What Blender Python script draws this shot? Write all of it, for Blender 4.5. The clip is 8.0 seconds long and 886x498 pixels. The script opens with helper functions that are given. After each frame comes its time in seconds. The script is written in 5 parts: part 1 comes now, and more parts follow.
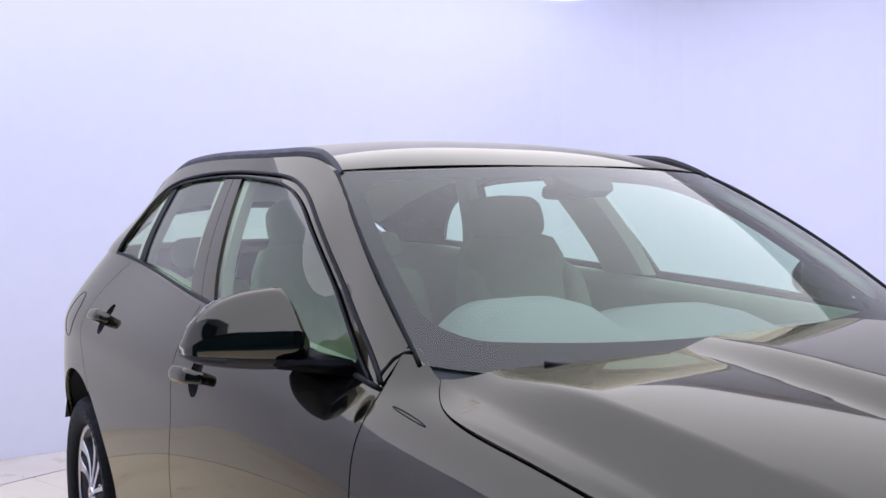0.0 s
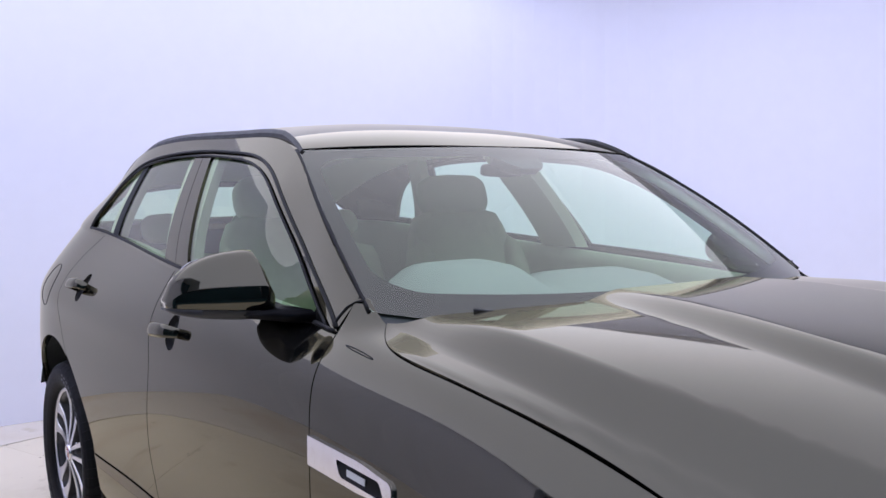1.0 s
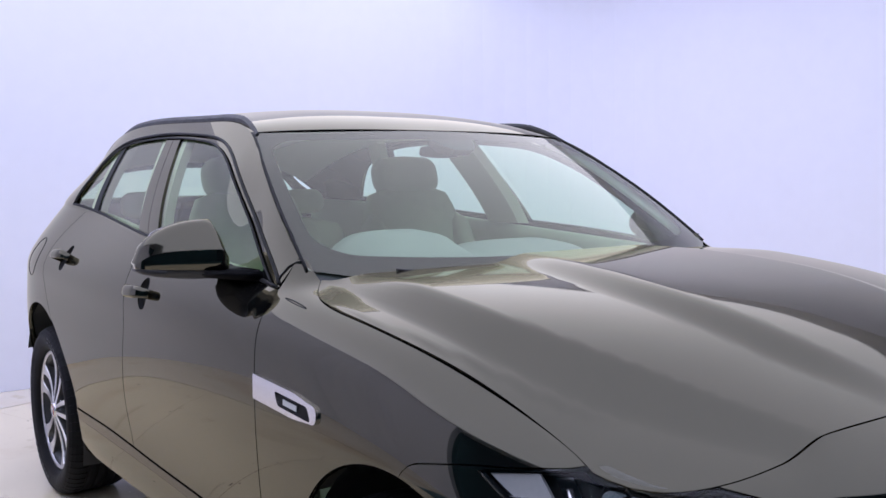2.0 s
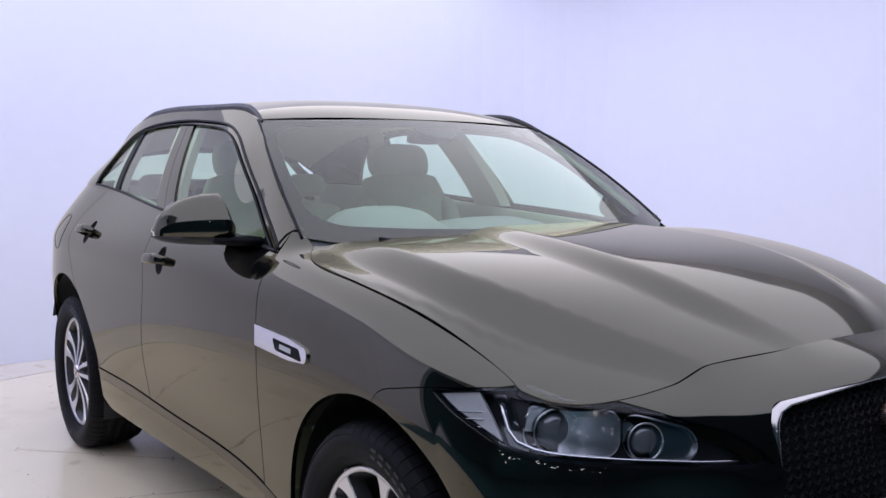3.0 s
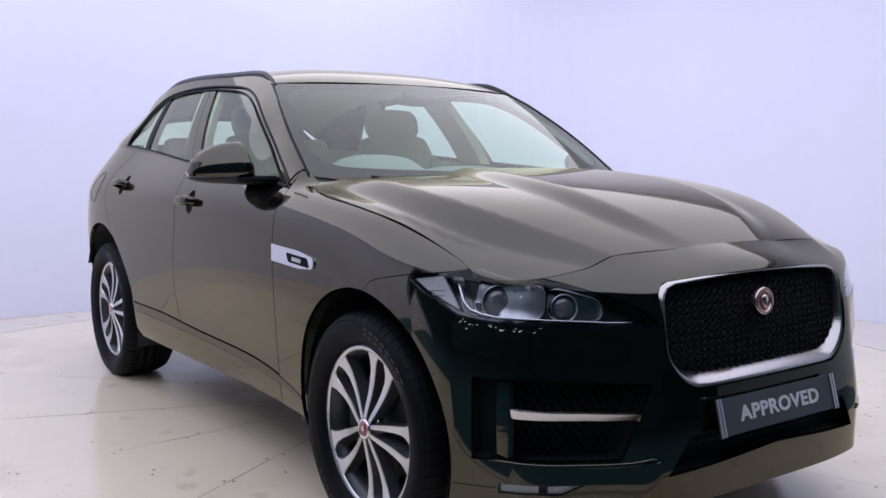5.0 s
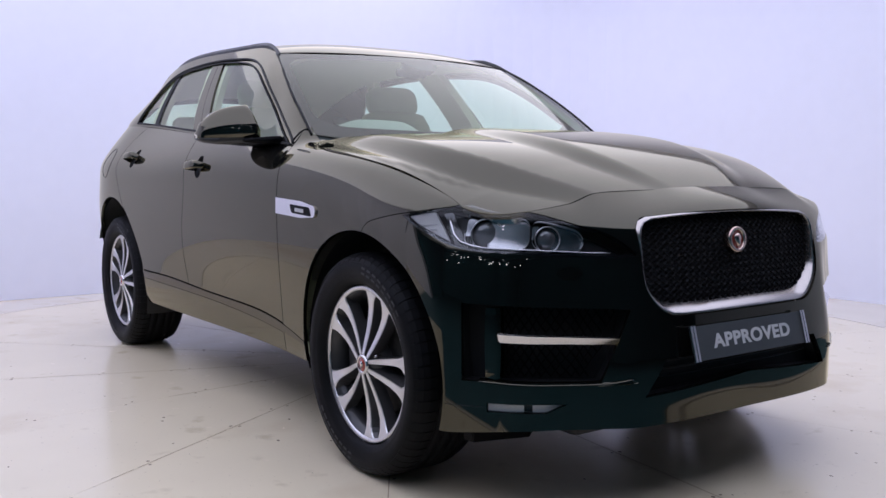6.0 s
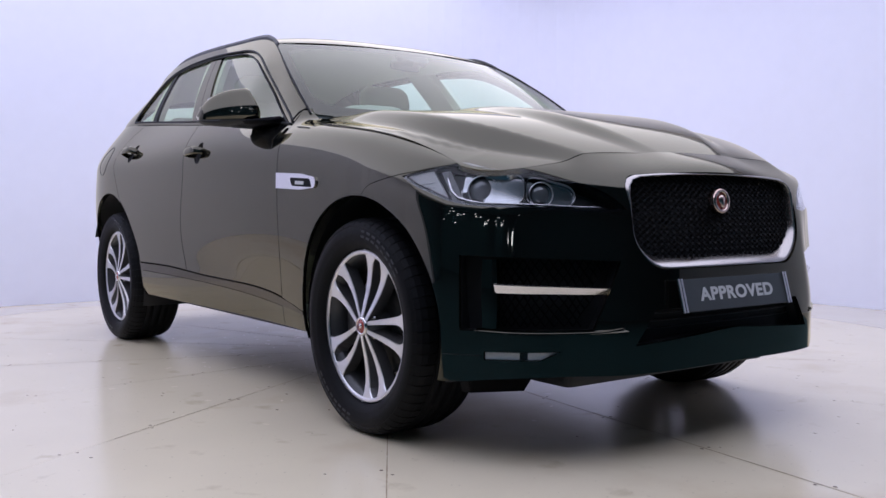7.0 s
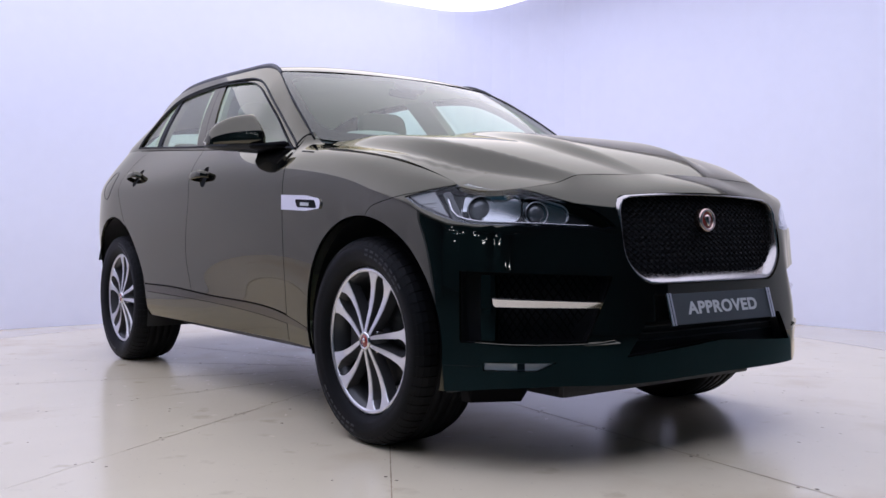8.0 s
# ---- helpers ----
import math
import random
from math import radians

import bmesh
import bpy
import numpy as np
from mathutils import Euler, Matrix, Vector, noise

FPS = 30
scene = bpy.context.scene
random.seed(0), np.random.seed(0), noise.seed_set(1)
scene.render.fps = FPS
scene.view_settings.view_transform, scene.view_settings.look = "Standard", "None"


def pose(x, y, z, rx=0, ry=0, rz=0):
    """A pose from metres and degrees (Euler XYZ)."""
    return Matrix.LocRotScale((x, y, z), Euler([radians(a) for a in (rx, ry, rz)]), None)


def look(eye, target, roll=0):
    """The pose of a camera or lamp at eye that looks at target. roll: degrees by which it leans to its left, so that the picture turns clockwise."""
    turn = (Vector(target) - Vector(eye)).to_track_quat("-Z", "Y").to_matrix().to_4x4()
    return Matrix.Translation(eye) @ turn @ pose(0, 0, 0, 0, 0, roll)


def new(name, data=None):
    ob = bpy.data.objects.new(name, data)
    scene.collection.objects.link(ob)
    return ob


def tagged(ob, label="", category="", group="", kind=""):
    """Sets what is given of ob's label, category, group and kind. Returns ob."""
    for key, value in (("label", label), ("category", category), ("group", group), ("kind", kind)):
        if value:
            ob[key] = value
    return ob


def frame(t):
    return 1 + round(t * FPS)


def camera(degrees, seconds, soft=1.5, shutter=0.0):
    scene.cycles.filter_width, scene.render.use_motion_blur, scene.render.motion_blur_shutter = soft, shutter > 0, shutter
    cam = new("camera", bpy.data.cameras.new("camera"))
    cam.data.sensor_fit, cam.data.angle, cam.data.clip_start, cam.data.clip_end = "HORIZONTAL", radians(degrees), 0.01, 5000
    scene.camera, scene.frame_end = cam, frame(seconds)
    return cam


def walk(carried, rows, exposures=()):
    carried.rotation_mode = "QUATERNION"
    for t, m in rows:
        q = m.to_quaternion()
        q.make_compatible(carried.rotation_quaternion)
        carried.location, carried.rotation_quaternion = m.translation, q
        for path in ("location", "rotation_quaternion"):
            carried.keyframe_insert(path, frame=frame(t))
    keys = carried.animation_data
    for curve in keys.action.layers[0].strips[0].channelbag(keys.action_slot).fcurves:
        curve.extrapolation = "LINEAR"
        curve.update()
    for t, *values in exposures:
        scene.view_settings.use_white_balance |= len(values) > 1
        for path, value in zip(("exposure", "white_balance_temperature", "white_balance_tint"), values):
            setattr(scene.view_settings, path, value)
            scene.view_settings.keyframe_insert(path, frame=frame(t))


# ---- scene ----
cam = camera(51.4, 8.0)
PATH = [
    (0, (0.837, -1.682, 1.473), (-0.84, -0.595, 1.383), -0.9),
    (0.5, (0.966, -1.73, 1.445), (-0.695, -0.622, 1.334), -0.6),
    (1, (1.127, -1.834, 1.443), (-0.499, -0.676, 1.32), -0.8),
    (1.5, (1.292, -1.886, 1.435), (-0.311, -0.698, 1.3), -0.9),
    (2, (1.519, -1.912, 1.421), (-0.093, -0.738, 1.265), -0.6),
    (3.5, (2.071, -2.146, 1.371), (0.446, -0.994, 1.195), 0.3),
    (4, (2.242, -2.214, 1.352), (0.616, -1.066, 1.163), 0.4),
    (4.5, (2.368, -2.306, 1.313), (0.746, -1.154, 1.109), 0.2),
    (6, (2.696, -2.474, 1.054), (1.063, -1.333, 0.876), -0.0),
    (6.5, (2.711, -2.503, 0.913), (1.09, -1.34, 0.771), -0.1),
    (7, (2.781, -2.586, 0.807), (1.163, -1.414, 0.712), -0.0),
    (7.5, (2.841, -2.655, 0.78), (1.228, -1.474, 0.724), 0.1),
    (8, (2.887, -2.704, 0.779), (1.28, -1.515, 0.743), -0.1),
]
EXPOSURES = [(0, 0.38, 5200, 19), (2, 0.37, 5200, 19), (4.5, 0.36, 5250, 19), (8, 0.35, 5250, 19)]
walk(cam, [(t, look(eye, target, roll)) for t, eye, target, roll in PATH], EXPOSURES)

# ---- world and light ----
world = bpy.data.worlds.new("studio")
scene.world = world
world.use_nodes = True
world.node_tree.nodes["Background"].inputs["Color"].default_value = (0.5, 0.5, 0.6, 1)
world.node_tree.nodes["Background"].inputs["Strength"].default_value = 0.05


# ---- materials ----
def material(name, color, rough=0.5, metal=0.0, coat=0.0, scale=0.0, vary=0.0, bump=0.0, emit=0.0, vary2=0.0, spec=0.5, coat_rough=0.02, tint=(1, 1, 1), ior=1.5):
    """A surface with two scales of variation in colour and roughness, and fine relief."""
    m = bpy.data.materials.new(name)
    m.use_nodes = True
    nt, b = m.node_tree, m.node_tree.nodes["Principled BSDF"]
    b.inputs["Base Color"].default_value = (*color, 1)
    b.inputs["Roughness"].default_value, b.inputs["Metallic"].default_value = rough, metal
    b.inputs["Coat Weight"].default_value, b.inputs["Coat Roughness"].default_value = coat, coat_rough
    b.inputs["Specular IOR Level"].default_value = spec
    b.inputs["IOR"].default_value = ior
    b.inputs["Specular Tint"].default_value = (*tint, 1)
    if emit:
        b.inputs["Emission Color"].default_value, b.inputs["Emission Strength"].default_value = (*color, 1), emit
    if scale:
        at = nt.nodes.new("ShaderNodeTexCoord")
        fine, large = nt.nodes.new("ShaderNodeTexNoise"), nt.nodes.new("ShaderNodeTexNoise")
        fine.inputs["Scale"].default_value, large.inputs["Scale"].default_value = scale, scale / 14
        fine.inputs["Detail"].default_value = large.inputs["Detail"].default_value = 2.5
        for n in (fine, large):
            nt.links.new(at.outputs["Object"], n.inputs["Vector"])
        both = nt.nodes.new("ShaderNodeMath")
        both.operation = "MULTIPLY_ADD"
        both.inputs[1].default_value = 0.4
        nt.links.new(fine.outputs["Fac"], both.inputs[0])
        part_large = nt.nodes.new("ShaderNodeMath")
        part_large.operation = "MULTIPLY"
        part_large.inputs[1].default_value = 0.6
        nt.links.new(large.outputs["Fac"], part_large.inputs[0])
        nt.links.new(part_large.outputs[0], both.inputs[2])
        ramp = nt.nodes.new("ShaderNodeMapRange")
        ramp.inputs["From Min"].default_value, ramp.inputs["From Max"].default_value = 0.3, 0.7
        ramp.inputs["To Min"].default_value, ramp.inputs["To Max"].default_value = 1 - vary, 1 + vary
        nt.links.new(both.outputs[0], ramp.inputs["Value"])
        mixed = nt.nodes.new("ShaderNodeMix")
        mixed.data_type, mixed.blend_type = "RGBA", "MULTIPLY"
        mixed.inputs["Factor"].default_value = 1
        mixed.inputs[6].default_value = (*color, 1)
        nt.links.new(ramp.outputs[0], mixed.inputs[7])
        nt.links.new(mixed.outputs[2], b.inputs["Base Color"])
        if vary2:
            r2 = nt.nodes.new("ShaderNodeMapRange")
            r2.inputs["From Min"].default_value, r2.inputs["From Max"].default_value = 0.3, 0.7
            r2.inputs["To Min"].default_value, r2.inputs["To Max"].default_value = max(rough - vary2, 0.01), rough + vary2
            nt.links.new(both.outputs[0], r2.inputs["Value"])
            nt.links.new(r2.outputs[0], b.inputs["Roughness"])
        if bump:
            relief = nt.nodes.new("ShaderNodeBump")
            relief.inputs["Strength"].default_value, relief.inputs["Distance"].default_value = 0.5, bump
            nt.links.new(fine.outputs["Fac"], relief.inputs["Height"])
            nt.links.new(relief.outputs[0], b.inputs["Normal"])
    return m


def glazing(name, tint, gloss=0.02, ior=1.5, shine_tint=(1, 1, 1)):
    """A thin pane: clear with a tint, and a mirror at a glancing view."""
    m = bpy.data.materials.new(name)
    m.use_nodes = True
    nt = m.node_tree
    nt.nodes.remove(nt.nodes["Principled BSDF"])
    clear, shine, mix, edge, power, gloss_by = (nt.nodes.new("ShaderNode" + k) for k in ("BsdfTransparent", "BsdfGlossy", "MixShader", "LayerWeight", "Math", "MapRange"))
    clear.inputs["Color"].default_value, shine.inputs["Color"].default_value = (*tint, 1), (*shine_tint, 1)
    shine.inputs["Roughness"].default_value, edge.inputs["Blend"].default_value = gloss, 0.5
    power.operation, power.inputs[1].default_value = "POWER", 5
    f0 = ((ior - 1) / (ior + 1)) ** 2
    gloss_by.inputs["To Min"].default_value, gloss_by.inputs["To Max"].default_value = f0, 1
    nt.links.new(edge.outputs["Facing"], power.inputs[0])
    nt.links.new(power.outputs[0], gloss_by.inputs["Value"])
    nt.links.new(gloss_by.outputs[0], mix.inputs[0])
    nt.links.new(clear.outputs[0], mix.inputs[1])
    nt.links.new(shine.outputs[0], mix.inputs[2])
    nt.links.new(mix.outputs[0], nt.nodes["Material Output"].inputs["Surface"])
    return m


def lacquer(name, color, tint, ior, rough):
    """Deep glossy paint: a dark ground under a clear coat whose mirror grows at a glancing view."""
    m = glazing(name, tint, rough, ior)
    nt = m.node_tree
    ground, mix = nt.nodes.new("ShaderNodeBsdfDiffuse"), nt.nodes["Mix Shader"]
    ground.inputs["Color"].default_value = (*color, 1)
    nt.nodes["Glossy BSDF"].inputs["Color"].default_value = (*tint, 1)
    nt.links.new(ground.outputs[0], mix.inputs[1])
    nt.nodes.remove(nt.nodes["Transparent BSDF"])
    return m


def floor_paint(name, color, rough):
    """Trodden floor paint: soft clouds, brown stains with ragged rims, and fine dirt."""
    m = material(name, color, rough, scale=2.2, vary=0.05)
    nt, b = m.node_tree, m.node_tree.nodes["Principled BSDF"]
    at = nt.nodes["Texture Coordinate"]
    last = b.inputs["Base Color"].links[0].from_socket
    for scale, detail, low, high, amount, stain in ((0.9, 6, 0.54, 0.70, 0.7, (0.60, 0.46, 0.27)), (5.5, 5, 0.63, 0.72, 0.4, (0.50, 0.40, 0.24)), (60, 2, 0.70, 0.76, 0.5, (0.35, 0.29, 0.2))):
        n = nt.nodes.new("ShaderNodeTexNoise")
        n.inputs["Scale"].default_value, n.inputs["Detail"].default_value = scale, detail
        nt.links.new(at.outputs["Object"], n.inputs["Vector"])
        r = nt.nodes.new("ShaderNodeMapRange")
        r.inputs["From Min"].default_value, r.inputs["From Max"].default_value, r.inputs["To Max"].default_value = low, high, amount
        nt.links.new(n.outputs["Fac"], r.inputs["Value"])
        mix = nt.nodes.new("ShaderNodeMix")
        mix.data_type = "RGBA"
        nt.links.new(r.outputs[0], mix.inputs["Factor"])
        nt.links.new(last, mix.inputs[6])
        mix.inputs[7].default_value = (*stain, 1)
        last = mix.outputs[2]
    nt.links.new(last, b.inputs["Base Color"])
    return m


PAINT = lacquer("black_paint", (0.004, 0.004, 0.004), (1.0, 0.945, 0.73), 1.83, 0.03)
GLOSS_BLACK = material("gloss_black_trim", (0.008, 0.008, 0.009), 0.12, coat=0.6)
MESH_BLACK = material("black_mesh_plastic", (0.003, 0.003, 0.004), 0.4, spec=0.06)
STRIP_GREY = lacquer("sill_strip_grey", (0.008, 0.008, 0.008), (0.95, 0.88, 0.72), 1.6, 0.16)
FRIT = material("black_frit", (0.012, 0.012, 0.012), 1.0, spec=0.0)
SATIN_BLACK = material("satin_black_plastic", (0.012, 0.012, 0.013), 0.45, scale=400, vary=0.2, vary2=0.1, bump=0.0004)
# near-black colour that stands for the shade in openings and behind gaps
DARK = material("cavity_shade_black", (0.006, 0.006, 0.007), 0.8)
RUBBER = material("tyre_rubber", (0.006, 0.006, 0.007), 0.6, scale=90, vary=0.25, vary2=0.1, bump=0.0005, spec=0.14)
SEAL = material("rubber_seal", (0.008, 0.008, 0.008), 0.55, spec=0.2)
CHROME = material("satin_chrome", (0.72, 0.70, 0.70), 0.22, 1.0, scale=60, vary=0.06, vary2=0.05)
# satin chrome darkened: the dark hall's reflection is put into its colour
GRILLE_CHROME = material("dimmed_satin_chrome", (0.44, 0.41, 0.385), 0.22, 1.0, scale=60, vary=0.06, vary2=0.05)
ALLOY = material("machined_alloy", (0.66, 0.65, 0.66), 0.3, 1.0)
GUNMETAL = material("gunmetal_paint", (0.085, 0.083, 0.085), 0.36, 0.4, 0.3, 200, 0.15, 0)
# darker copy of the gunmetal: the shade in the wheel's pockets is painted in
BARREL = material("shaded_barrel_paint", (0.035, 0.035, 0.037), 0.4, 0.3, 0.2, 200, 0.15, 0)
BRAKE = material("brake_iron", (0.09, 0.085, 0.08), 0.5, 0.8, scale=60, vary=0.3)
GLASS = glazing("tinted_green_glass", (0.74, 0.87, 0.72), gloss=0.0, ior=1.8, shine_tint=(1.0, 0.97, 0.80))
SCREEN = glazing("windscreen_glass", (0.76, 0.90, 0.80), gloss=0.0, ior=1.8, shine_tint=(1.0, 0.97, 0.82))
CLEAR = glazing("clear_lamp_cover", (0.94, 0.95, 0.96), ior=1.36)
REFLECTOR = material("lamp_reflector", (0.52, 0.52, 0.53), 0.24, 1.0)
FOG_WHITE = material("fog_lamp_white", (0.70, 0.70, 0.70), 0.35)
LENS = material("projector_glass", (0.13, 0.13, 0.135), 0.06, coat=1.0, spec=0.8)
BRONZE = material("badge_bronze", (0.62, 0.47, 0.40), 0.24, 1.0)
RED = material("badge_red", (0.33, 0.05, 0.035), 0.25, coat=0.6)
PLATE_GREY = material("plate_grey", (0.055, 0.062, 0.065), 0.4, scale=120, vary=0.12)
LETTER = material("plate_letters", (0.62, 0.62, 0.62), 0.4)
# pale green haze of the glass is put into the trim and leather colours
CABIN = material("hazed_cabin_trim", (0.47, 0.51, 0.37), 0.75, scale=40, vary=0.12)
LEATHER = material("hazed_seat_leather", (0.49, 0.53, 0.37), 0.6, scale=30, vary=0.12)
CLOTH = material("light_headlining", (0.70, 0.70, 0.56), 0.9, scale=40, vary=0.08)
WALL = material("white_studio_paint", (0.862, 0.866, 0.965), 0.75, scale=9, vary=0.018, bump=0.0)
CEILING = material("white_ceiling_paint", (0.82, 0.82, 0.84), 0.8, scale=5, vary=0.02)
FLOOR = floor_paint("cream_floor_paint", (0.82, 0.725, 0.52), 0.20)
FLOOR_OUT = floor_paint("outer_floor_paint", (0.74, 0.67, 0.54), 0.22)
JOINT_DIRT = material("brown_joint_dirt", (0.30, 0.225, 0.135), 0.85, scale=30, vary=0.4)
SMUDGE = material("brown_smudge", (0.62, 0.53, 0.37), 0.6, scale=60, vary=0.3)
JOINT = material("joint_dirt", (0.12, 0.085, 0.05), 0.85, scale=30, vary=0.4)
HALL = material("dark_hall_paint", (0.06, 0.18, 0.215), 0.8, scale=3, vary=0.2)
HALL_FLOOR = material("dark_hall_floor_paint", (0.032, 0.098, 0.118), 0.6, scale=3, vary=0.25)
LIGHT = material("light_panel", (0.985, 0.935, 0.945), 0.5, emit=1.05)
LED = material("led_strip", (1.0, 0.98, 0.95), 0.5, emit=14.0)


# ---- helpers for building ----
def mesh_object(name, bm, mat, parent=None, label="", smooth_shade=False):
    me = bpy.data.meshes.new(name)
    bm.to_mesh(me)
    bm.free()
    for m in mat if isinstance(mat, (tuple, list)) else (mat,):
        me.materials.append(m)
    if smooth_shade:
        for p in me.polygons:
            p.use_smooth = True
    ob = new(name, me)
    ob.parent = parent
    if label:
        ob["label"] = label
    return ob


def part(name, bm, mat, parent, label="", smooth_shade=True):
    return mesh_object(name, bm, mat, parent, label, smooth_shade)


def add_box(bm, lo, hi, bevel=0.0, m=None):
    c, s = (Vector(lo) + Vector(hi)) / 2, Vector(hi) - Vector(lo)
    made = bmesh.ops.create_cube(bm, size=1, matrix=Matrix.LocRotScale(c, None, s))["verts"]
    if bevel:
        edges = list({e for v in made for e in v.link_edges})
        made = bmesh.ops.bevel(bm, geom=edges, offset=bevel, segments=2, affect="EDGES", profile=0.7)["verts"]
    if m is not None:
        bmesh.ops.transform(bm, matrix=m, verts=list({v for v in made}))
    return made


def add_loft(bm, sections, closed=True, caps=True):
    """Skin over rows of points, all of one length."""
    rows = [[bm.verts.new(p) for p in s] for s in sections]
    n = len(rows[0])
    for a, b in zip(rows, rows[1:]):
        for i in range(n if closed else n - 1):
            j = (i + 1) % n
            bm.faces.new((a[i], a[j], b[j], b[i]))
    if caps and closed:
        bm.faces.new(list(reversed(rows[0])))
        bm.faces.new(rows[-1])
    return rows


def add_tube(bm, path, radius, n=8, flat=1.0, up=(0, 0, 1)):
    """A bar along a path; flat squeezes it along up."""
    path = [Vector(p) for p in path]
    rings_ = []
    for i, p in enumerate(path):
        d = (path[min(i + 1, len(path) - 1)] - path[max(i - 1, 0)]).normalized()
        side = d.cross(Vector(up)).normalized()
        over = side.cross(d).normalized()
        r = radius[i] if isinstance(radius, (list, tuple)) else radius
        rings_.append([p + side * (r * math.cos(k * math.tau / n)) + over * (r * flat * math.sin(k * math.tau / n)) for k in range(n)])
    add_loft(bm, rings_)


def add_lathe(bm, profile, n=48, axis="y", m=None):
    """Profile of (radius, along) turned round an axis through the origin."""
    rows = []
    for r, h in profile:
        ring = []
        for k in range(n):
            c, s = r * math.cos(k * math.tau / n), r * math.sin(k * math.tau / n)
            p = Vector((c, h, s)) if axis == "y" else Vector((h, c, s)) if axis == "x" else Vector((c, s, h))
            ring.append(bm.verts.new(m @ p if m is not None else p))
        rows.append(ring)
    for a, b in zip(rows, rows[1:]):
        for k in range(n):
            bm.faces.new((a[k], a[(k + 1) % n], b[(k + 1) % n], b[k]))
    return rows


def tidy(bm):
    bmesh.ops.recalc_face_normals(bm, faces=bm.faces)
    return bm

# ---- the car's surfaces (x forward from the front axle, y to its left, z up) ----
def smooth(a, b, t):
    t = np.clip((np.asarray(t, float) - a) / (b - a), 0, 1)
    return t * t * (3 - 2 * t)


def second_derivatives(k, v, flat=False):
    """The second derivatives at the knots k of a cubic spline through v (flat: level at both ends)."""
    n, h = len(k), np.diff(k)
    a, r = np.zeros((n, n)), np.zeros((n,) + np.shape(v)[1:])
    for i in range(1, n - 1):
        a[i, i - 1], a[i, i], a[i, i + 1] = h[i - 1], 2 * (h[i - 1] + h[i]), h[i]
        r[i] = 6 * ((v[i + 1] - v[i]) / h[i] - (v[i] - v[i - 1]) / h[i - 1])
    if flat:
        a[0, 0], a[0, 1], r[0] = 2 * h[0], h[0], 6 * (v[1] - v[0]) / h[0]
        a[-1, -1], a[-1, -2], r[-1] = 2 * h[-1], h[-1], -6 * (v[-1] - v[-2]) / h[-1]
    else:
        a[0, 0] = a[-1, -1] = 1
    return np.linalg.solve(a, r)


def curve(knots, flat=False):
    """A smooth function through {place: value}, level beyond its ends when flat, else straight."""
    k = np.array(sorted(knots), float)
    v = np.array([knots[i] for i in sorted(knots)], float)
    m, h = second_derivatives(k, v, flat), np.diff(k)
    s0 = (v[1] - v[0]) / h[0] - h[0] * (2 * m[0] + m[1]) / 6
    s1 = (v[-1] - v[-2]) / h[-1] + h[-1] * (2 * m[-1] + m[-2]) / 6

    def value(x):
        x = np.asarray(x, float)
        c = np.clip(x, k[0], k[-1])
        i = np.clip(np.searchsorted(k, c, "right") - 1, 0, len(k) - 2)
        p, q = k[i + 1] - c, c - k[i]
        out = (m[i] * p**3 + m[i + 1] * q**3) / (6 * h[i]) + (v[i] / h[i] - m[i] * h[i] / 6) * p + (v[i + 1] / h[i] - m[i + 1] * h[i] / 6) * q
        return out + s0 * np.minimum(x - k[0], 0) + s1 * np.maximum(x - k[-1], 0)

    return value


# hood: its height along the middle, at its edge, and the raised strip in the middle
hood_middle = curve({-0.6: 1.207, -0.3: 1.206, 0: 1.188, 0.3: 1.142, 0.5: 1.080, 0.66: 0.992, 0.76: 0.92})
hood_edge = curve({-0.75: 1.280, -0.645: 1.208, -0.565: 1.161, -0.38: 1.121, -0.1: 1.085, 0.15: 1.038, 0.345: 0.977, 0.455: 0.936, 0.6: 0.876, 0.7: 0.84})
hood_side = curve({-0.66: 0.70, -0.60: 0.752, -0.565: 0.782, -0.52: 0.815, -0.47: 0.841, -0.38: 0.860, -0.25: 0.861, -0.1: 0.857, 0.15: 0.846, 0.345: 0.837, 0.455: 0.842, 0.6: 0.89})
bulge_edge = curve({-0.6: 0.245, -0.35: 0.290, 0: 0.348, 0.15: 0.358, 0.37: 0.335, 0.57: 0.268, 0.67: 0.20})
shoulder = curve({-0.6: 0.735, -0.2: 0.757, 0.14: 0.750, 0.30: 0.718, 0.40: 0.684, 0.53: 0.620, 0.648: 0.545})
fine_line = curve({-0.4: 0.848, -0.065: 0.840, 0.139: 0.814, 0.317: 0.779, 0.448: 0.722})


def hood_height(x, y):
    y = np.abs(y)
    t = y / hood_side(np.minimum(x, 0.455))
    mid, edge = hood_middle(x), hood_edge(x)
    b = bulge_edge(x)
    ridge = 0.024 * (1 - smooth(-0.062, 0.062, y - b)) * (1 - smooth(0.45, 0.75, x))
    drop = 0.050 * (1 - 0.75 * smooth(0.35, 0.74, x)) * (0.30 + 0.70 * smooth(-0.58, -0.22, x))
    ridge = ridge - drop * smooth(-0.066, 0.036, y - shoulder(x))
    ridge = ridge + 0.0035 * (1 - smooth(-0.012, 0.012, y - fine_line(x))) * smooth(-0.5, -0.2, x) * (1 - smooth(0.25, 0.46, x))
    low = 0.024 * (1 - smooth(0.45, 0.75, x))
    return mid - low + (edge + drop - mid + low) * t ** (3.3 + 1.0 * (1 - smooth(-0.55, -0.1, x))) + ridge


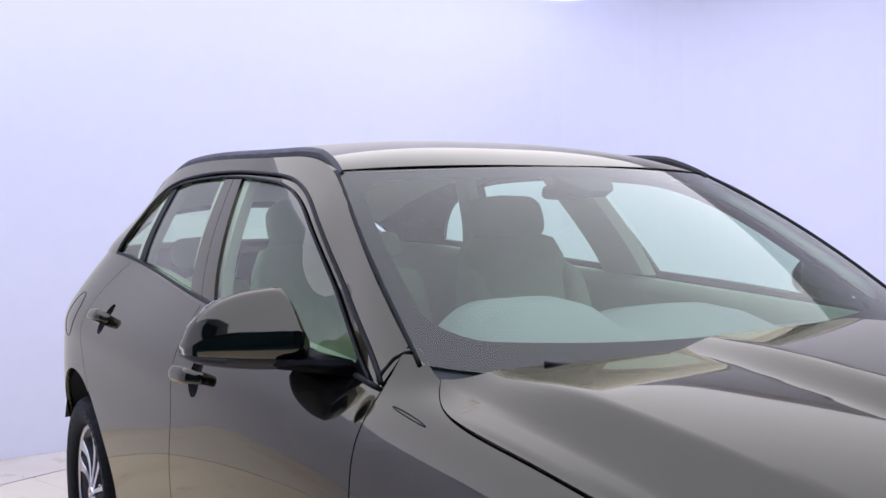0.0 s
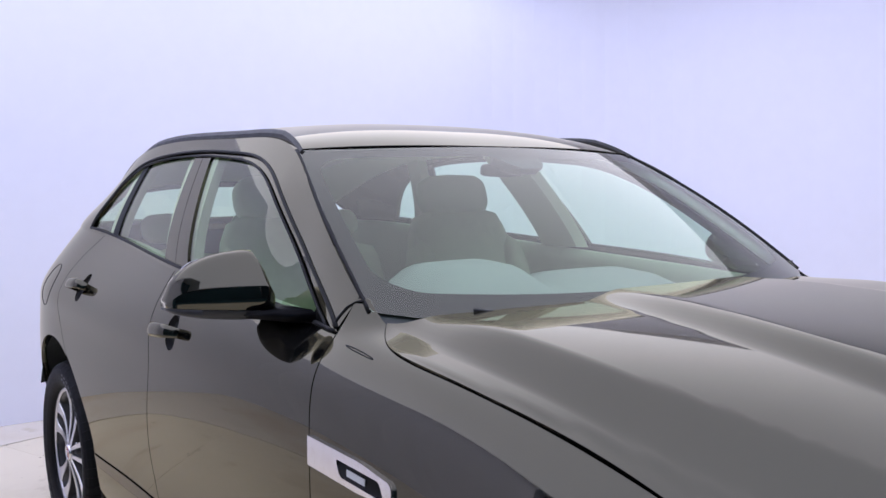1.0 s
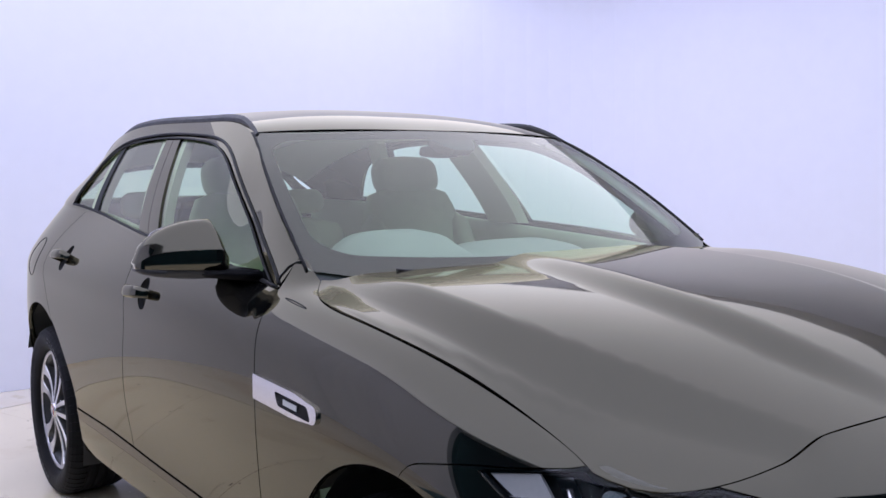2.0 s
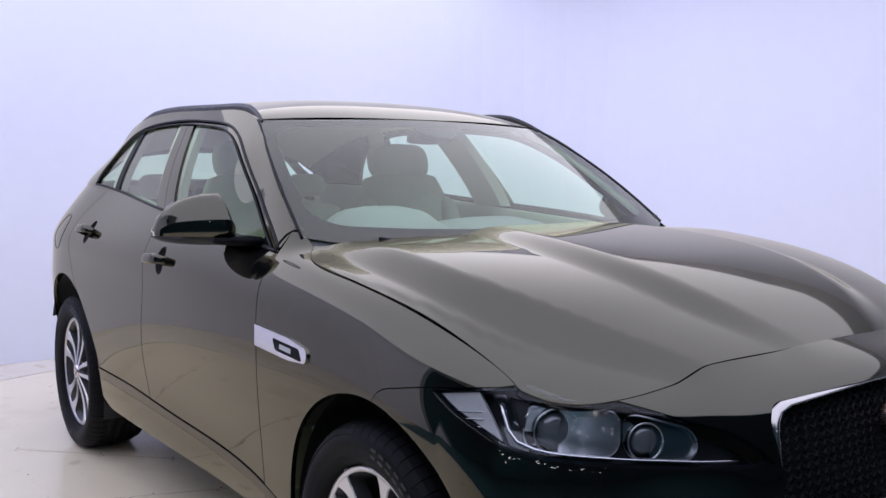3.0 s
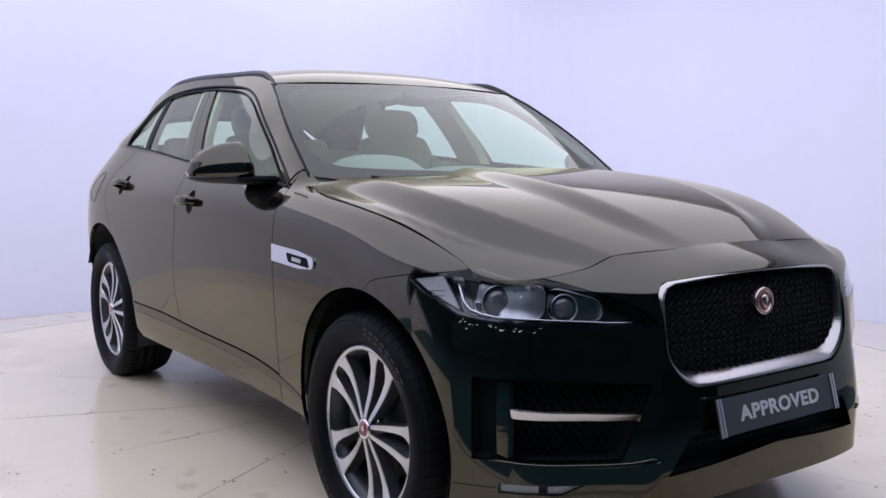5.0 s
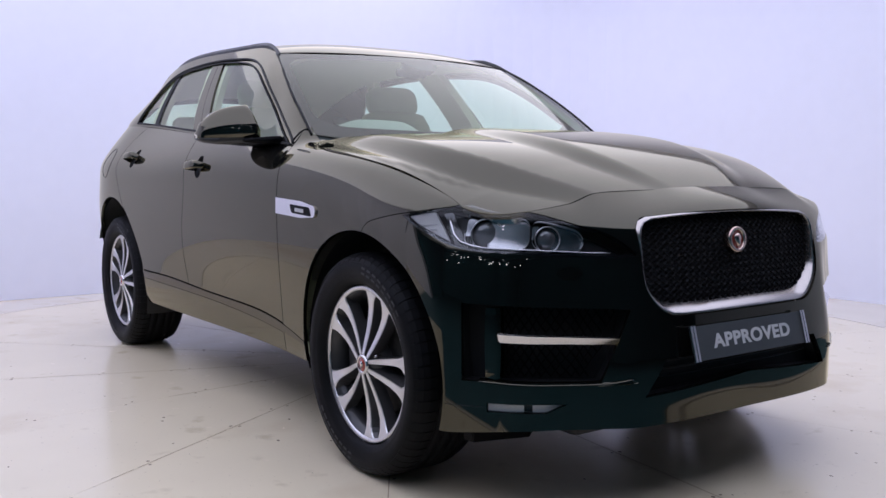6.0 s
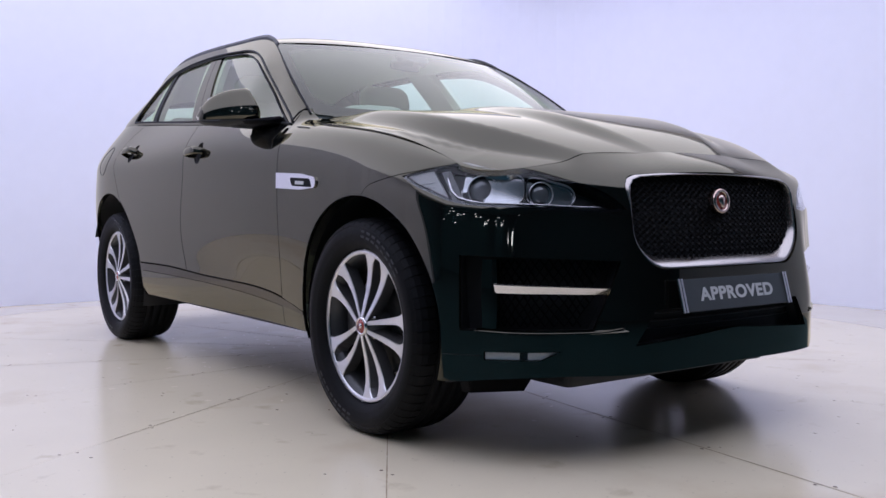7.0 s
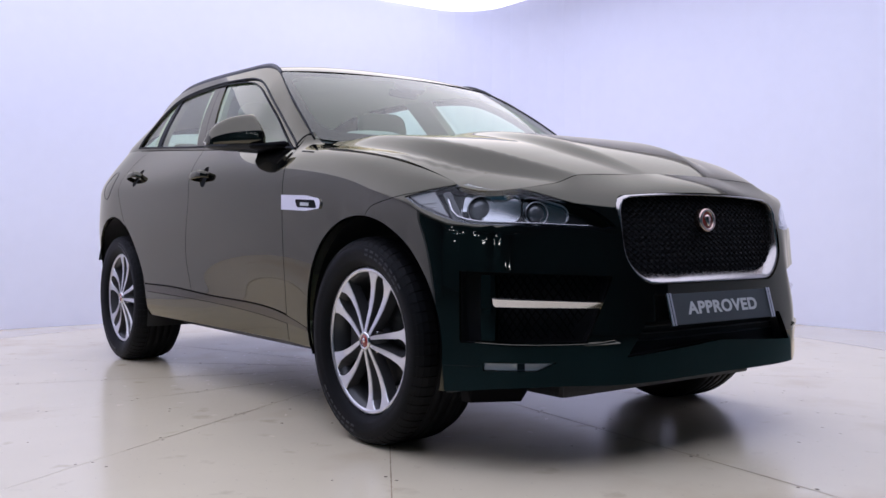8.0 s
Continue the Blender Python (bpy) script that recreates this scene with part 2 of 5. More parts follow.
# rings round the body, from the sill up: half widths at four places along the side, reach of the nose, squareness, reach of the tail
TURN_R, SIDE = -2.75, 0.95
SIDE_AT = (-2.75, -1.5, -0.62, 0.0)
RINGS = (
    ((0.890, 0.872, 0.872, 0.944), 0.876, 3.1, 1.02),
    ((0.930, 0.905, 0.905, 0.944), 0.874, 3.1, 1.06),
    ((0.945, 0.918, 0.922, 0.944), 0.875, 3.1, 1.08),
    ((0.960, 0.938, 0.942, 0.950), 0.858, 3.1, 1.09),
    ((0.967, 0.957, 0.957, 0.957), 0.846, 3.0, 1.09),
    ((0.963, 0.962, 0.958, 0.955), 0.832, 3.0, 1.06),
    ((0.930, 0.945, 0.938, 0.935), 0.812, 3.0, 1.00),
    ((0.780, 0.862, 0.868, 0.893), 0.763, 3.5, 0.86),
    ((0.720, 0.815, 0.785, 0.815), 0.655, 7.0, 0.70),
)
HEIGHTS_AT = (-4.5, -2.75, -1.5, -0.62, 0.0, 0.47, 0.7, 0.95, 1.4922)
HEIGHTS = (
    (0.32, 0.26, 0.235, 0.235, 0.235, 0.23, 0.22, 0.215, 0.21),
    (0.44, 0.37, 0.36, 0.355, 0.36, 0.35, 0.335, 0.325, 0.32),
    (0.60, 0.53, 0.51, 0.50, 0.50, 0.48, 0.465, 0.455, 0.45),
    (0.76, 0.68, 0.66, 0.65, 0.64, 0.61, 0.595, 0.585, 0.58),
    (0.92, 0.83, 0.81, 0.79, 0.77, 0.73, 0.71, 0.705, 0.70),
    (1.05, 0.97, 0.95, 0.92, 0.875, 0.81, 0.79, 0.79, 0.80),
    (1.15, 1.10, 1.08, 1.045, 0.965, 0.865, 0.838, 0.845, 0.885),
    (1.31, 1.285, 1.195, 1.133, 1.038, 0.928, 0.897, 0.903, 0.948),
)
half_width = [curve(dict(zip(SIDE_AT, r[0])), True) for r in RINGS]
ring_height = [curve(dict(zip(HEIGHTS_AT, h)), True) for h in HEIGHTS]
RING_SPLINE = second_derivatives(np.arange(9.0), np.eye(9))


CREASE = (1.0, 1.0, 1.0, 1.0, 0.95, 0.75, 0.4, 0.1, 0)
SWELL = (1.0, 1.0, 1.0, 1.0, 0.9, 0.5, 0.15, 0, 0)


def crease_depth(a):
    return 0.030 * np.clip((a - 0.452) / 0.15, 0, 1) * (1 - smooth(0.60, 1.0, a))


def corner_swell(a):
    """The bumper's corner stands proud up to the fin and falls in across the intake."""
    return 0.022 * np.clip((a - 0.30) / 0.152, 0, 1) * (1 - smooth(0.60, 0.76, a)) - 0.016 * smooth(0.70, 0.82, a) * (1 - smooth(0.88, 1.01, a))


def rings(a):
    """The nine ring points, with shape (9, n, 3), at the places a along the body: a is x on the side, then wraps round nose and tail."""
    a = np.atleast_1d(np.asarray(a, float))
    out = np.zeros((9, len(a), 3))
    for k, (_, nose, p, tail) in enumerate(RINGS):
        ac = np.clip(a, TURN_R, 0)
        x, y = ac.copy(), half_width[k](ac)
        for start, reach, sign in ((0.0, nose, 1), (TURN_R, tail, -1)):
            on = (a - start) * sign > 0
            ang = np.minimum((a[on] - start) * sign / SIDE, np.pi / 2)
            w = half_width[k](start)
            r = (np.abs(np.sin(ang) / reach) ** p + np.abs(np.cos(ang) / w) ** p) ** (-1 / p)
            if sign > 0:  # the crease down the bumper's corner, with the flank of the intake behind it
                r = r - CREASE[k] * crease_depth(a[on]) + SWELL[k] * corner_swell(a[on])
            x[on], y[on] = start + sign * r * np.sin(ang), r * np.cos(ang)
        out[k, :, 0], out[k, :, 1] = x, -y
        out[k, :, 2] = ring_height[k](a) if k < 8 else np.where(x > -0.66, hood_height(np.maximum(x, -0.66), y), ring_height[7](a) + 0.05)
    return out


def body(a, v):
    """The body's skin on the car's right: a along it, v from 0 (bottom of the sill) to 7 (waist) and 8 (top of the front wing)."""
    a, v = np.atleast_1d(np.asarray(a, float)), np.atleast_1d(np.asarray(v, float))
    r = rings(a)
    m = np.tensordot(RING_SPLINE, r, 1)
    i = np.clip(v.astype(int), 0, 7)
    n = np.arange(len(a))
    p, q = (i + 1 - v)[:, None], (v - i)[:, None]
    return (m[i, n] * (p**3 - p) + m[i + 1, n] * (q**3 - q)) / 6 + r[i, n] * p + r[i + 1, n] * q


# upper body: the line where side and roof (or windscreen) meet
eave_y = curve({-0.45: 0.832, -0.63: 0.803, -0.76: 0.784, -0.9: 0.757, -1.05: 0.718, -1.21: 0.672, -1.6: 0.648, -2.2: 0.640, -2.75: 0.625, -3.1: 0.595, -3.5: 0.56})
eave_z = curve({-0.45: 1.085, -0.63: 1.200, -0.9: 1.383, -1.21: 1.566, -1.6: 1.622, -2.2: 1.642, -2.75: 1.606, -3.1: 1.52, -3.5: 1.40})


def upper(x, t):
    """The side above the waist on the car's right, t from 0 (waist) to 1 (eave)."""
    x, t = np.atleast_1d(np.asarray(x, float)), np.atleast_1d(np.asarray(t, float))
    r = rings(x)[7]
    y = r[:, 1] + (-eave_y(x) - r[:, 1]) * t ** (1.0 + 0.45 * smooth(-0.90, -1.2, x))
    return np.stack([r[:, 0], y, r[:, 2] + (eave_z(x) - r[:, 2]) * t], -1)


roof_middle = curve({-1.12: 1.583, -1.20: 1.611, -1.35: 1.649, -1.8: 1.694, -2.2: 1.702, -2.75: 1.662, -3.1: 1.60, -3.5: 1.47})


def roof(x, y):
    x, y = np.atleast_1d(np.asarray(x, float)), np.atleast_1d(np.asarray(y, float))
    t = np.abs(y) / eave_y(x)
    z = roof_middle(x) + (eave_z(x) - roof_middle(x)) * t**2.6
    return np.stack([x, y, z], -1)


def windscreen(u, t):
    """u from -1 (car's right) to 1, t from 0 (foot) to 1 (top)."""
    u, t = np.atleast_1d(np.asarray(u, float)), np.atleast_1d(np.asarray(t, float))
    foot_x, top_x = -0.33 - 0.28 * np.abs(u) ** 2.4, -1.12 - 0.09 * np.abs(u) ** 2.2
    x = foot_x + (top_x - foot_x) * t
    side_x = -0.61 + (-1.21 + 0.61) * t
    y = u * (eave_y(side_x) - 0.006)
    foot_z = 1.115 + 0.068 * np.abs(u) ** 2.2
    top_z = 1.581 - 0.016 * np.abs(u) ** 2
    z = foot_z + (top_z - foot_z) * t + 0.10 * t * (1 - t) * (1 - 0.25 * u * u)
    return np.stack([x, y, z], -1)


# ---- panels cut out of the surfaces ----
def cut(polys, uv, values, cache, key):
    """The pieces of polys where values >= 0 and where they are < 0."""
    inside, outside = [], []
    for poly in polys:
        s = [values[i] >= 0 for i in poly]
        if all(s):
            inside.append(poly)
        elif not any(s):
            outside.append(poly)
        else:
            a, b = [], []
            for n, i in enumerate(poly):
                j = poly[(n + 1) % len(poly)]
                (a if s[n] else b).append(i)
                if s[n] != s[(n + 1) % len(poly)]:
                    lo, hi = min(i, j), max(i, j)
                    k = cache.get((key, lo, hi))
                    if k is None:
                        t = values[lo] / (values[lo] - values[hi])
                        uv.append((uv[lo][0] + t * (uv[hi][0] - uv[lo][0]), uv[lo][1] + t * (uv[hi][1] - uv[lo][1])))
                        k = cache[(key, lo, hi)] = len(uv) - 1
                    a.append(k)
                    b.append(k)
            inside.append(a)
            outside.append(b)
    return [p for p in inside if len(p) > 2], [p for p in outside if len(p) > 2]


def panel(name, surface, us, vs, keeps, holes, mat, parent, label="", sides=(1,), depth=0.014, lift=0.0, back=0.0):
    """A sheet cut from a surface on the car's right (sides: 1 right, -1 left, or both in one mesh): kept where all keeps are >= 0, less the holes,
    with its edges turned in by depth. keeps and holes take the points and their u, v."""
    nu, nv = len(us), len(vs)
    uv = [(float(u), float(v)) for u in us for v in vs]
    polys = [[i * nv + j, (i + 1) * nv + j, (i + 1) * nv + j + 1, i * nv + j + 1] for i in range(nu - 1) for j in range(nv - 1)]
    cache, count = {}, 0

    def values(fn):
        q = np.array(uv)
        return fn(surface(q[:, 0], q[:, 1]), q[:, 0], q[:, 1])

    for fn in keeps:
        count += 1
        polys, _ = cut(polys, uv, values(fn), cache, count)
    for hole in holes:
        kept, rest = [], polys
        for fn in hole:
            count += 1
            rest, out = cut(rest, uv, values(fn), cache, count)
            kept += out
        polys = kept
    q = np.array(uv)
    pts = surface(q[:, 0], q[:, 1])
    e, (lu, hu), (lv, hv) = 1e-4, (min(us), max(us)), (min(vs), max(vs))
    du = surface(np.minimum(q[:, 0] + e, hu), q[:, 1]) - surface(np.maximum(q[:, 0] - e, lu), q[:, 1])
    dv = surface(q[:, 0], np.minimum(q[:, 1] + e, hv)) - surface(q[:, 0], np.maximum(q[:, 1] - e, lv))
    nrm = np.cross(du, dv)
    nrm /= np.maximum(np.linalg.norm(nrm, axis=1), 1e-12)[:, None]
    heart = np.stack([np.clip(pts[:, 0], -2.4, -0.2), 0 * pts[:, 0], np.full(len(pts), 0.62)], -1)
    nrm[((pts - heart) * nrm).sum(1) < 0] *= -1
    pts = pts + nrm * lift
    used, seen_at = {}, {}
    verts, normals, faces = [], [], []
    for poly in polys:
        ids = []
        for i in poly:
            key = tuple(np.round(pts[i], 5))
            if key not in seen_at:
                seen_at[key] = len(verts)
                verts.append(pts[i])
                normals.append(nrm[i])
            k = seen_at[key]
            if not ids or ids[-1] != k:
                ids.append(k)
        if len(ids) > 2 and ids[0] == ids[-1]:
            ids.pop()
        if len(set(ids)) != len(ids) or len(ids) < 3:
            continue
        a = np.cross(verts[ids[1]] - verts[ids[0]], verts[ids[2]] - verts[ids[0]]) @ normals[ids[0]]
        faces.append(ids if a >= 0 else ids[::-1])
    edges = {}
    for f_ in faces:
        for i, j in zip(f_, f_[1:] + f_[:1]):
            edges[(i, j)] = edges.get((i, j), 0) + 1
    border = [(i, j) for i, j in edges if (j, i) not in edges]
    top = {}

    def twin(i, deep):
        if (i, deep) not in top:
            top[(i, deep)] = len(verts)
            verts.append(verts[i] - normals[i] * (depth if deep else 0))
            normals.append(np.zeros(3))
        return top[(i, deep)]

    n_skin = len(faces)
    if depth:
        for i, j in border:
            if abs(verts[i][1]) < 2e-3 and abs(verts[j][1]) < 2e-3:
                continue
            faces.append([twin(j, False), twin(i, False), twin(i, True), twin(j, True)])
    verts, normals = np.array(verts), np.array(normals)
    allv, alln, allf, flip = [], [], [], []
    for s in sides:
        off = sum(len(v) for v in allv)
        allv.append(verts * (1, s, 1))
        alln.append(normals * (1, s, 1))
        allf += [[i + off for i in (f_ if s > 0 else f_[::-1])] for f_ in faces]
    verts, normals = np.concatenate(allv), np.concatenate(alln)
    me = bpy.data.meshes.new(name)
    me.from_pydata(verts.tolist(), [], allf)
    me.polygons.foreach_set("use_smooth", [True] * len(me.polygons))
    me.update()
    own = np.array([v.normal[:] for v in me.vertices])
    blank = np.abs(normals).sum(1) < 0.1
    normals[blank] = own[blank]
    me.normals_split_custom_set_from_vertices(normals.tolist())
    me.materials.append(mat)
    ob = new(name, me)
    ob.parent = parent
    if label:
        ob["label"] = label
    return ob


def span(a, b, step):
    return np.linspace(a, b, max(2, int(round(abs(b - a) / step)) + 1))



# ---- the studio ----
HUB = Vector((-1.57, 0.19, 0))
TABLE_R, WEST, NORTH, SOUTH, EAST, CORNER, TOP, PANEL = 3.30, -5.40, 4.5, -4.6, 3.1, 1.5, 3.34, 3.15


def arc(cx, cy, r, a0, a1, n=10):
    return [(cx + r * math.cos(math.radians(a0 + (a1 - a0) * k / n)), cy + r * math.sin(math.radians(a0 + (a1 - a0) * k / n))) for k in range(n + 1)]


def build_studio():
    path = [(-2.4, SOUTH)] + arc(WEST + CORNER, SOUTH + CORNER, CORNER, 270, 180) + arc(WEST + CORNER, NORTH - CORNER, CORNER, 180, 90) + [(EAST + 2.5, NORTH)]
    bm = bmesh.new()
    inner = [Vector((x, y, 0)) for x, y in path]
    outer = []
    for i, p in enumerate(inner):
        d = (inner[min(i + 1, len(inner) - 1)] - inner[max(i - 1, 0)]).normalized()
        outer.append(p + Vector((-d.y, d.x, 0)) * -0.2)
    h = Vector((0, 0, TOP))
    add_loft(bm, [[a, b, b + h, a + h] for a, b in zip(inner, outer)])
    tagged(mesh_object("wall_cyclorama", tidy(bm), WALL), "seamless curved white studio wall with rounded corners", "wall", kind="structure")
    for p in bpy.data.objects["wall_cyclorama"].data.polygons:
        p.use_smooth = False
    # a thin grey skirting strip in the angle of wall and floor
    bm = bmesh.new()
    rows = []
    for a, b in zip(inner, outer):
        d = (a - b).normalized()
        rows.append([a + d * 0.002, a + d * 0.014, a + d * 0.014 + Vector((0, 0, 0.012)), a + d * 0.002 + Vector((0, 0, 0.022))])
    add_loft(bm, rows)
    tagged(mesh_object("baseboard", tidy(bm), JOINT), "thin dirty joint strip along the foot of the white wall", "joint", kind="structure")
    # ceiling with the light panels let into it
    bm = bmesh.new()
    add_box(bm, (WEST - 0.3, SOUTH - 0.3, TOP), (EAST + 0.05, NORTH + 0.3, TOP + 0.15))
    tagged(mesh_object("ceiling", bm, CEILING), "plain white studio ceiling", "ceiling", kind="structure")
    bm = bmesh.new()
    west, north, south, turn = WEST + 0.33, NORTH - 0.9, SOUTH + 0.6, 0.55
    edge = arc(west + turn, south + turn, turn, 270, 180) + arc(west + turn, north - turn, turn, 180, 90) + [(2.9, north), (2.9, south)]
    add_loft(bm, [[Vector((x, y, z)) for x, y in edge] for z in (PANEL, PANEL + 0.05)])
    light = tagged(mesh_object("ceiling_light_panel", tidy(bm), LIGHT), "large glowing white stretched light panel hung under the ceiling", "light panel")
    bm = bmesh.new()
    add_tube(bm, [Vector((x, y, PANEL + 0.004)) for x, y in edge[:-1]], 0.005, 6)
    part("panel_frame", tidy(bm), CHROME, light, "thin grey metal edge profile")
    for x in (-3.6, -1.0, 1.6):
        for y in (-2.6, 0, 2.2):
            bm = bmesh.new()
            add_tube(bm, [Vector((x, y, PANEL + 0.05)), Vector((x, y, TOP))], 0.006, 6, 1.0, (1, 0, 0))
            part("hanger_rod", tidy(bm), CHROME, light)
    # floor: a sheet below, the turntable's plates, and the floor round it
    bm = bmesh.new()
    add_box(bm, (-7, -7, -0.1), (12, 7, -0.008))
    tagged(mesh_object("ground", bm, JOINT), "dirty base below the floor plates", "floor", kind="structure")
    bm = bmesh.new()
    n = 144
    ring = [(HUB.x + (TABLE_R + 0.012) * math.cos(k * math.tau / n), HUB.y + (TABLE_R + 0.012) * math.sin(k * math.tau / n)) for k in range(n)]
    ins = [bm.verts.new((x, y, -0.001)) for x, y in ring]
    low = [bm.verts.new((x, y, -0.009)) for x, y in ring]
    out = []
    for k in range(n):
        c, s = math.cos(k * math.tau / n), math.sin(k * math.tau / n)
        reach = 7.0
        out.append(bm.verts.new((HUB.x + c * reach, HUB.y + s * reach, -0.001)))
    for k in range(n):
        j = (k + 1) % n
        bm.faces.new((ins[k], ins[j], out[j], out[k]))
        bm.faces.new((low[k], low[j], ins[j], ins[k]))
    tagged(mesh_object("floor", tidy(bm), FLOOR_OUT), "pale worn painted concrete floor round the turntable", "floor", kind="structure")
    bm = bmesh.new()
    near = [bm.verts.new(HUB + Vector((math.cos(a), math.sin(a), 0)) * (TABLE_R + 0.05) + Vector((0, 0, 0.0015))) for a in np.radians(np.linspace(-105, 50, 60))]
    far = [bm.verts.new(HUB + Vector((math.cos(a), math.sin(a), 0)) * 15.5 + Vector((0, 0, 0.0015))) for a in np.radians(np.linspace(-105, 50, 60))]
    for i in range(59):
        bm.faces.new((near[i], far[i], far[i + 1], near[i + 1]))
    tagged(mesh_object("floor_hall", bm, HALL_FLOOR), "dark hall floor beyond the studio", "floor", kind="structure")
    table = tagged(new("turntable_floor"), "round cream painted turntable floor of wedge plates", "floor", kind="structure")
    plates = 14
    for k in range(plates):
        a0, a1 = math.radians(-7 + k * 360 / plates), math.radians(-7 + (k + 1) * 360 / plates)
        bm = bmesh.new()
        mid = (a0 + a1) / 2
        gap = Vector((math.cos(mid), math.sin(mid), 0)) * 0.0007 / math.sin((a1 - a0) / 2)
        m = 12
        rim = [HUB + gap + Vector((math.cos(a0 + (a1 - a0) * i / m), math.sin(a0 + (a1 - a0) * i / m), 0)) * (TABLE_R - 0.01) for i in range(m + 1)]
        edge = [HUB + gap] + rim
        up = [bm.verts.new(p) for p in edge]
        down = [bm.verts.new(p - Vector((0, 0, 0.007))) for p in edge]
        bm.faces.new(up)
        for i in range(len(up)):
            j = (i + 1) % len(up)
            bm.faces.new((up[j], up[i], down[i], down[j]))
        part("plate", bm, FLOOR, table, smooth_shade=False)
    # dirt pressed into the joints, worn away in places further out
    rnd = random.Random(21)
    for k in range(plates):
        a = math.radians(-7 + k * 360 / plates)
        d, q = Vector((math.cos(a), math.sin(a), 0)), Vector((-math.sin(a), math.cos(a), 0))
        bm = bmesh.new()
        r = 0.25
        while r < TABLE_R - 0.06:
            end = min(r + rnd.uniform(0.06, 0.30), TABLE_R - 0.05)
            if k in (0, 13) or rnd.random() > (0.45 * (r - 0.9) if r < 1.9 else 0.8):
                n = max(2, int((end - r) / 0.04))
                for e in range(n):
                    r0, r1 = r + (end - r) * e / n, r + (end - r) * (e + 1) / n
                    w0, w1 = rnd.uniform(0.0012, 0.0024), rnd.uniform(0.0012, 0.0024)
                    bm.faces.new([bm.verts.new(HUB + d * x + q * y + Vector((0, 0, 0.0008))) for x, y in ((r0, -w0), (r1, -w1), (r1, w1), (r0, w0))])
            r = end + rnd.choice((0.0, 0.0, 0.02))
        part("joint_dirt", tidy(bm), JOINT_DIRT, table, "brown dirt line in a plate joint", smooth_shade=False)["kind"] = "stuff"
    # brown smudges, thickest round the hub where nobody sweeps
    bm = bmesh.new()
    for k in range(520):
        reach = abs(rnd.gauss(0, 0.85))
        a = rnd.uniform(0, math.tau)
        c = HUB + Vector((math.cos(a), math.sin(a), 0)) * min(reach, 2.9)
        w, turn = rnd.uniform(0.002, 0.008), rnd.uniform(0, math.tau)
        rim = []
        for i in range(9):
            b, e = i * math.tau / 9, w * rnd.uniform(0.5, 1.3)
            rim.append(bm.verts.new(c + Vector((2.4 * e * math.cos(b) * math.cos(turn) - e * math.sin(b) * math.sin(turn), 2.4 * e * math.cos(b) * math.sin(turn) + e * math.sin(b) * math.cos(turn), 0.0005 + 0.0000004 * k))))
        bm.faces.new(rim)
    tagged(mesh_object("floor_smudge", tidy(bm), SMUDGE), "faint brown smudges trodden into the floor paint", "floor marks", kind="stuff")
    # pairs of dark fixing holes beside the joints
    bm = bmesh.new()
    rnd = random.Random(4)
    for k in range(plates):
        a = math.radians(-7 + k * 360 / plates)
        d, q = Vector((math.cos(a), math.sin(a), 0)), Vector((-math.sin(a), math.cos(a), 0))
        for r in (0.85, 1.15, 1.5, 1.95, 2.4, 2.9, 3.3):
            for s in (-0.017, 0.017):
                c = HUB + d * (r + rnd.uniform(-0.05, 0.05)) + q * s
                e = rnd.uniform(0.5, 1.0)
                rim = [bm.verts.new(c + d * (0.009 * e * math.cos(i * math.tau / 8)) + q * (0.006 * math.sin(i * math.tau / 8)) + Vector((0, 0, 0.0012))) for i in range(8)]
                bm.faces.new(rim)
    for k in range(150):
        c = HUB + Vector((rnd.uniform(-3.2, 3.2), rnd.uniform(-3.2, 3.2), 0))
        w, a = rnd.uniform(0.002, 0.006), rnd.uniform(0, 6.28)
        rim = [bm.verts.new(c + Vector((w * rnd.uniform(0.8, 2.2) * math.cos(i * math.tau / 6 + a), w * math.sin(i * math.tau / 6 + a), 0.0011))) for i in range(6)]
        bm.faces.new(rim)
    tagged(mesh_object("floor_mark", bm, JOINT), "small dark holes and dirt specks on the floor", "floor marks", kind="stuff")
    # the dark hall behind the camera
    bm = bmesh.new()
    add_box(bm, (12, -9.2, 0), (12.2, 9.2, 4.5))
    add_box(bm, (-2.6, -9.2, 0), (12, -9, 4.5))
    add_box(bm, (EAST + 2.4, 9, 0), (12, 9.2, 4.5))
    add_box(bm, (-2.6, -9, 0), (-2.4, SOUTH - 0.22, 4.5))
    add_box(bm, (EAST + 2.3, NORTH + 0.22, 0), (EAST + 2.5, 9, 4.5))
    tagged(mesh_object("wall_hall", bm, HALL), "dark walls of the hall outside the studio", "wall", kind="structure")
    bm = bmesh.new()
    add_box(bm, (-2.6, -9.2, 4.5), (12.2, 9.2, 4.6))
    add_box(bm, (EAST + 0.06, SOUTH - 0.3, TOP), (EAST + 0.16, 9.2, 4.5))
    add_box(bm, (-2.6, SOUTH - 0.4, TOP), (EAST + 0.16, SOUTH - 0.3, 4.5))
    tagged(mesh_object("ceiling_hall", bm, HALL), "dark hall ceiling", "ceiling", kind="structure")
    rnd = random.Random(11)
    for k in range(24):
        x, y, z = rnd.uniform(1.5, 8.5), rnd.uniform(-8.7, -6.2), rnd.uniform(2.0, 3.7)
        bm = bmesh.new()
        add_box(bm, (x - 0.025, y - 0.07, z), (x + 0.025, y + 0.07, z + 0.04), 0.008)
        tagged(mesh_object("batten_light", bm, LED), "small glowing batten light hanging in the dark hall", "light", group="hall lights")


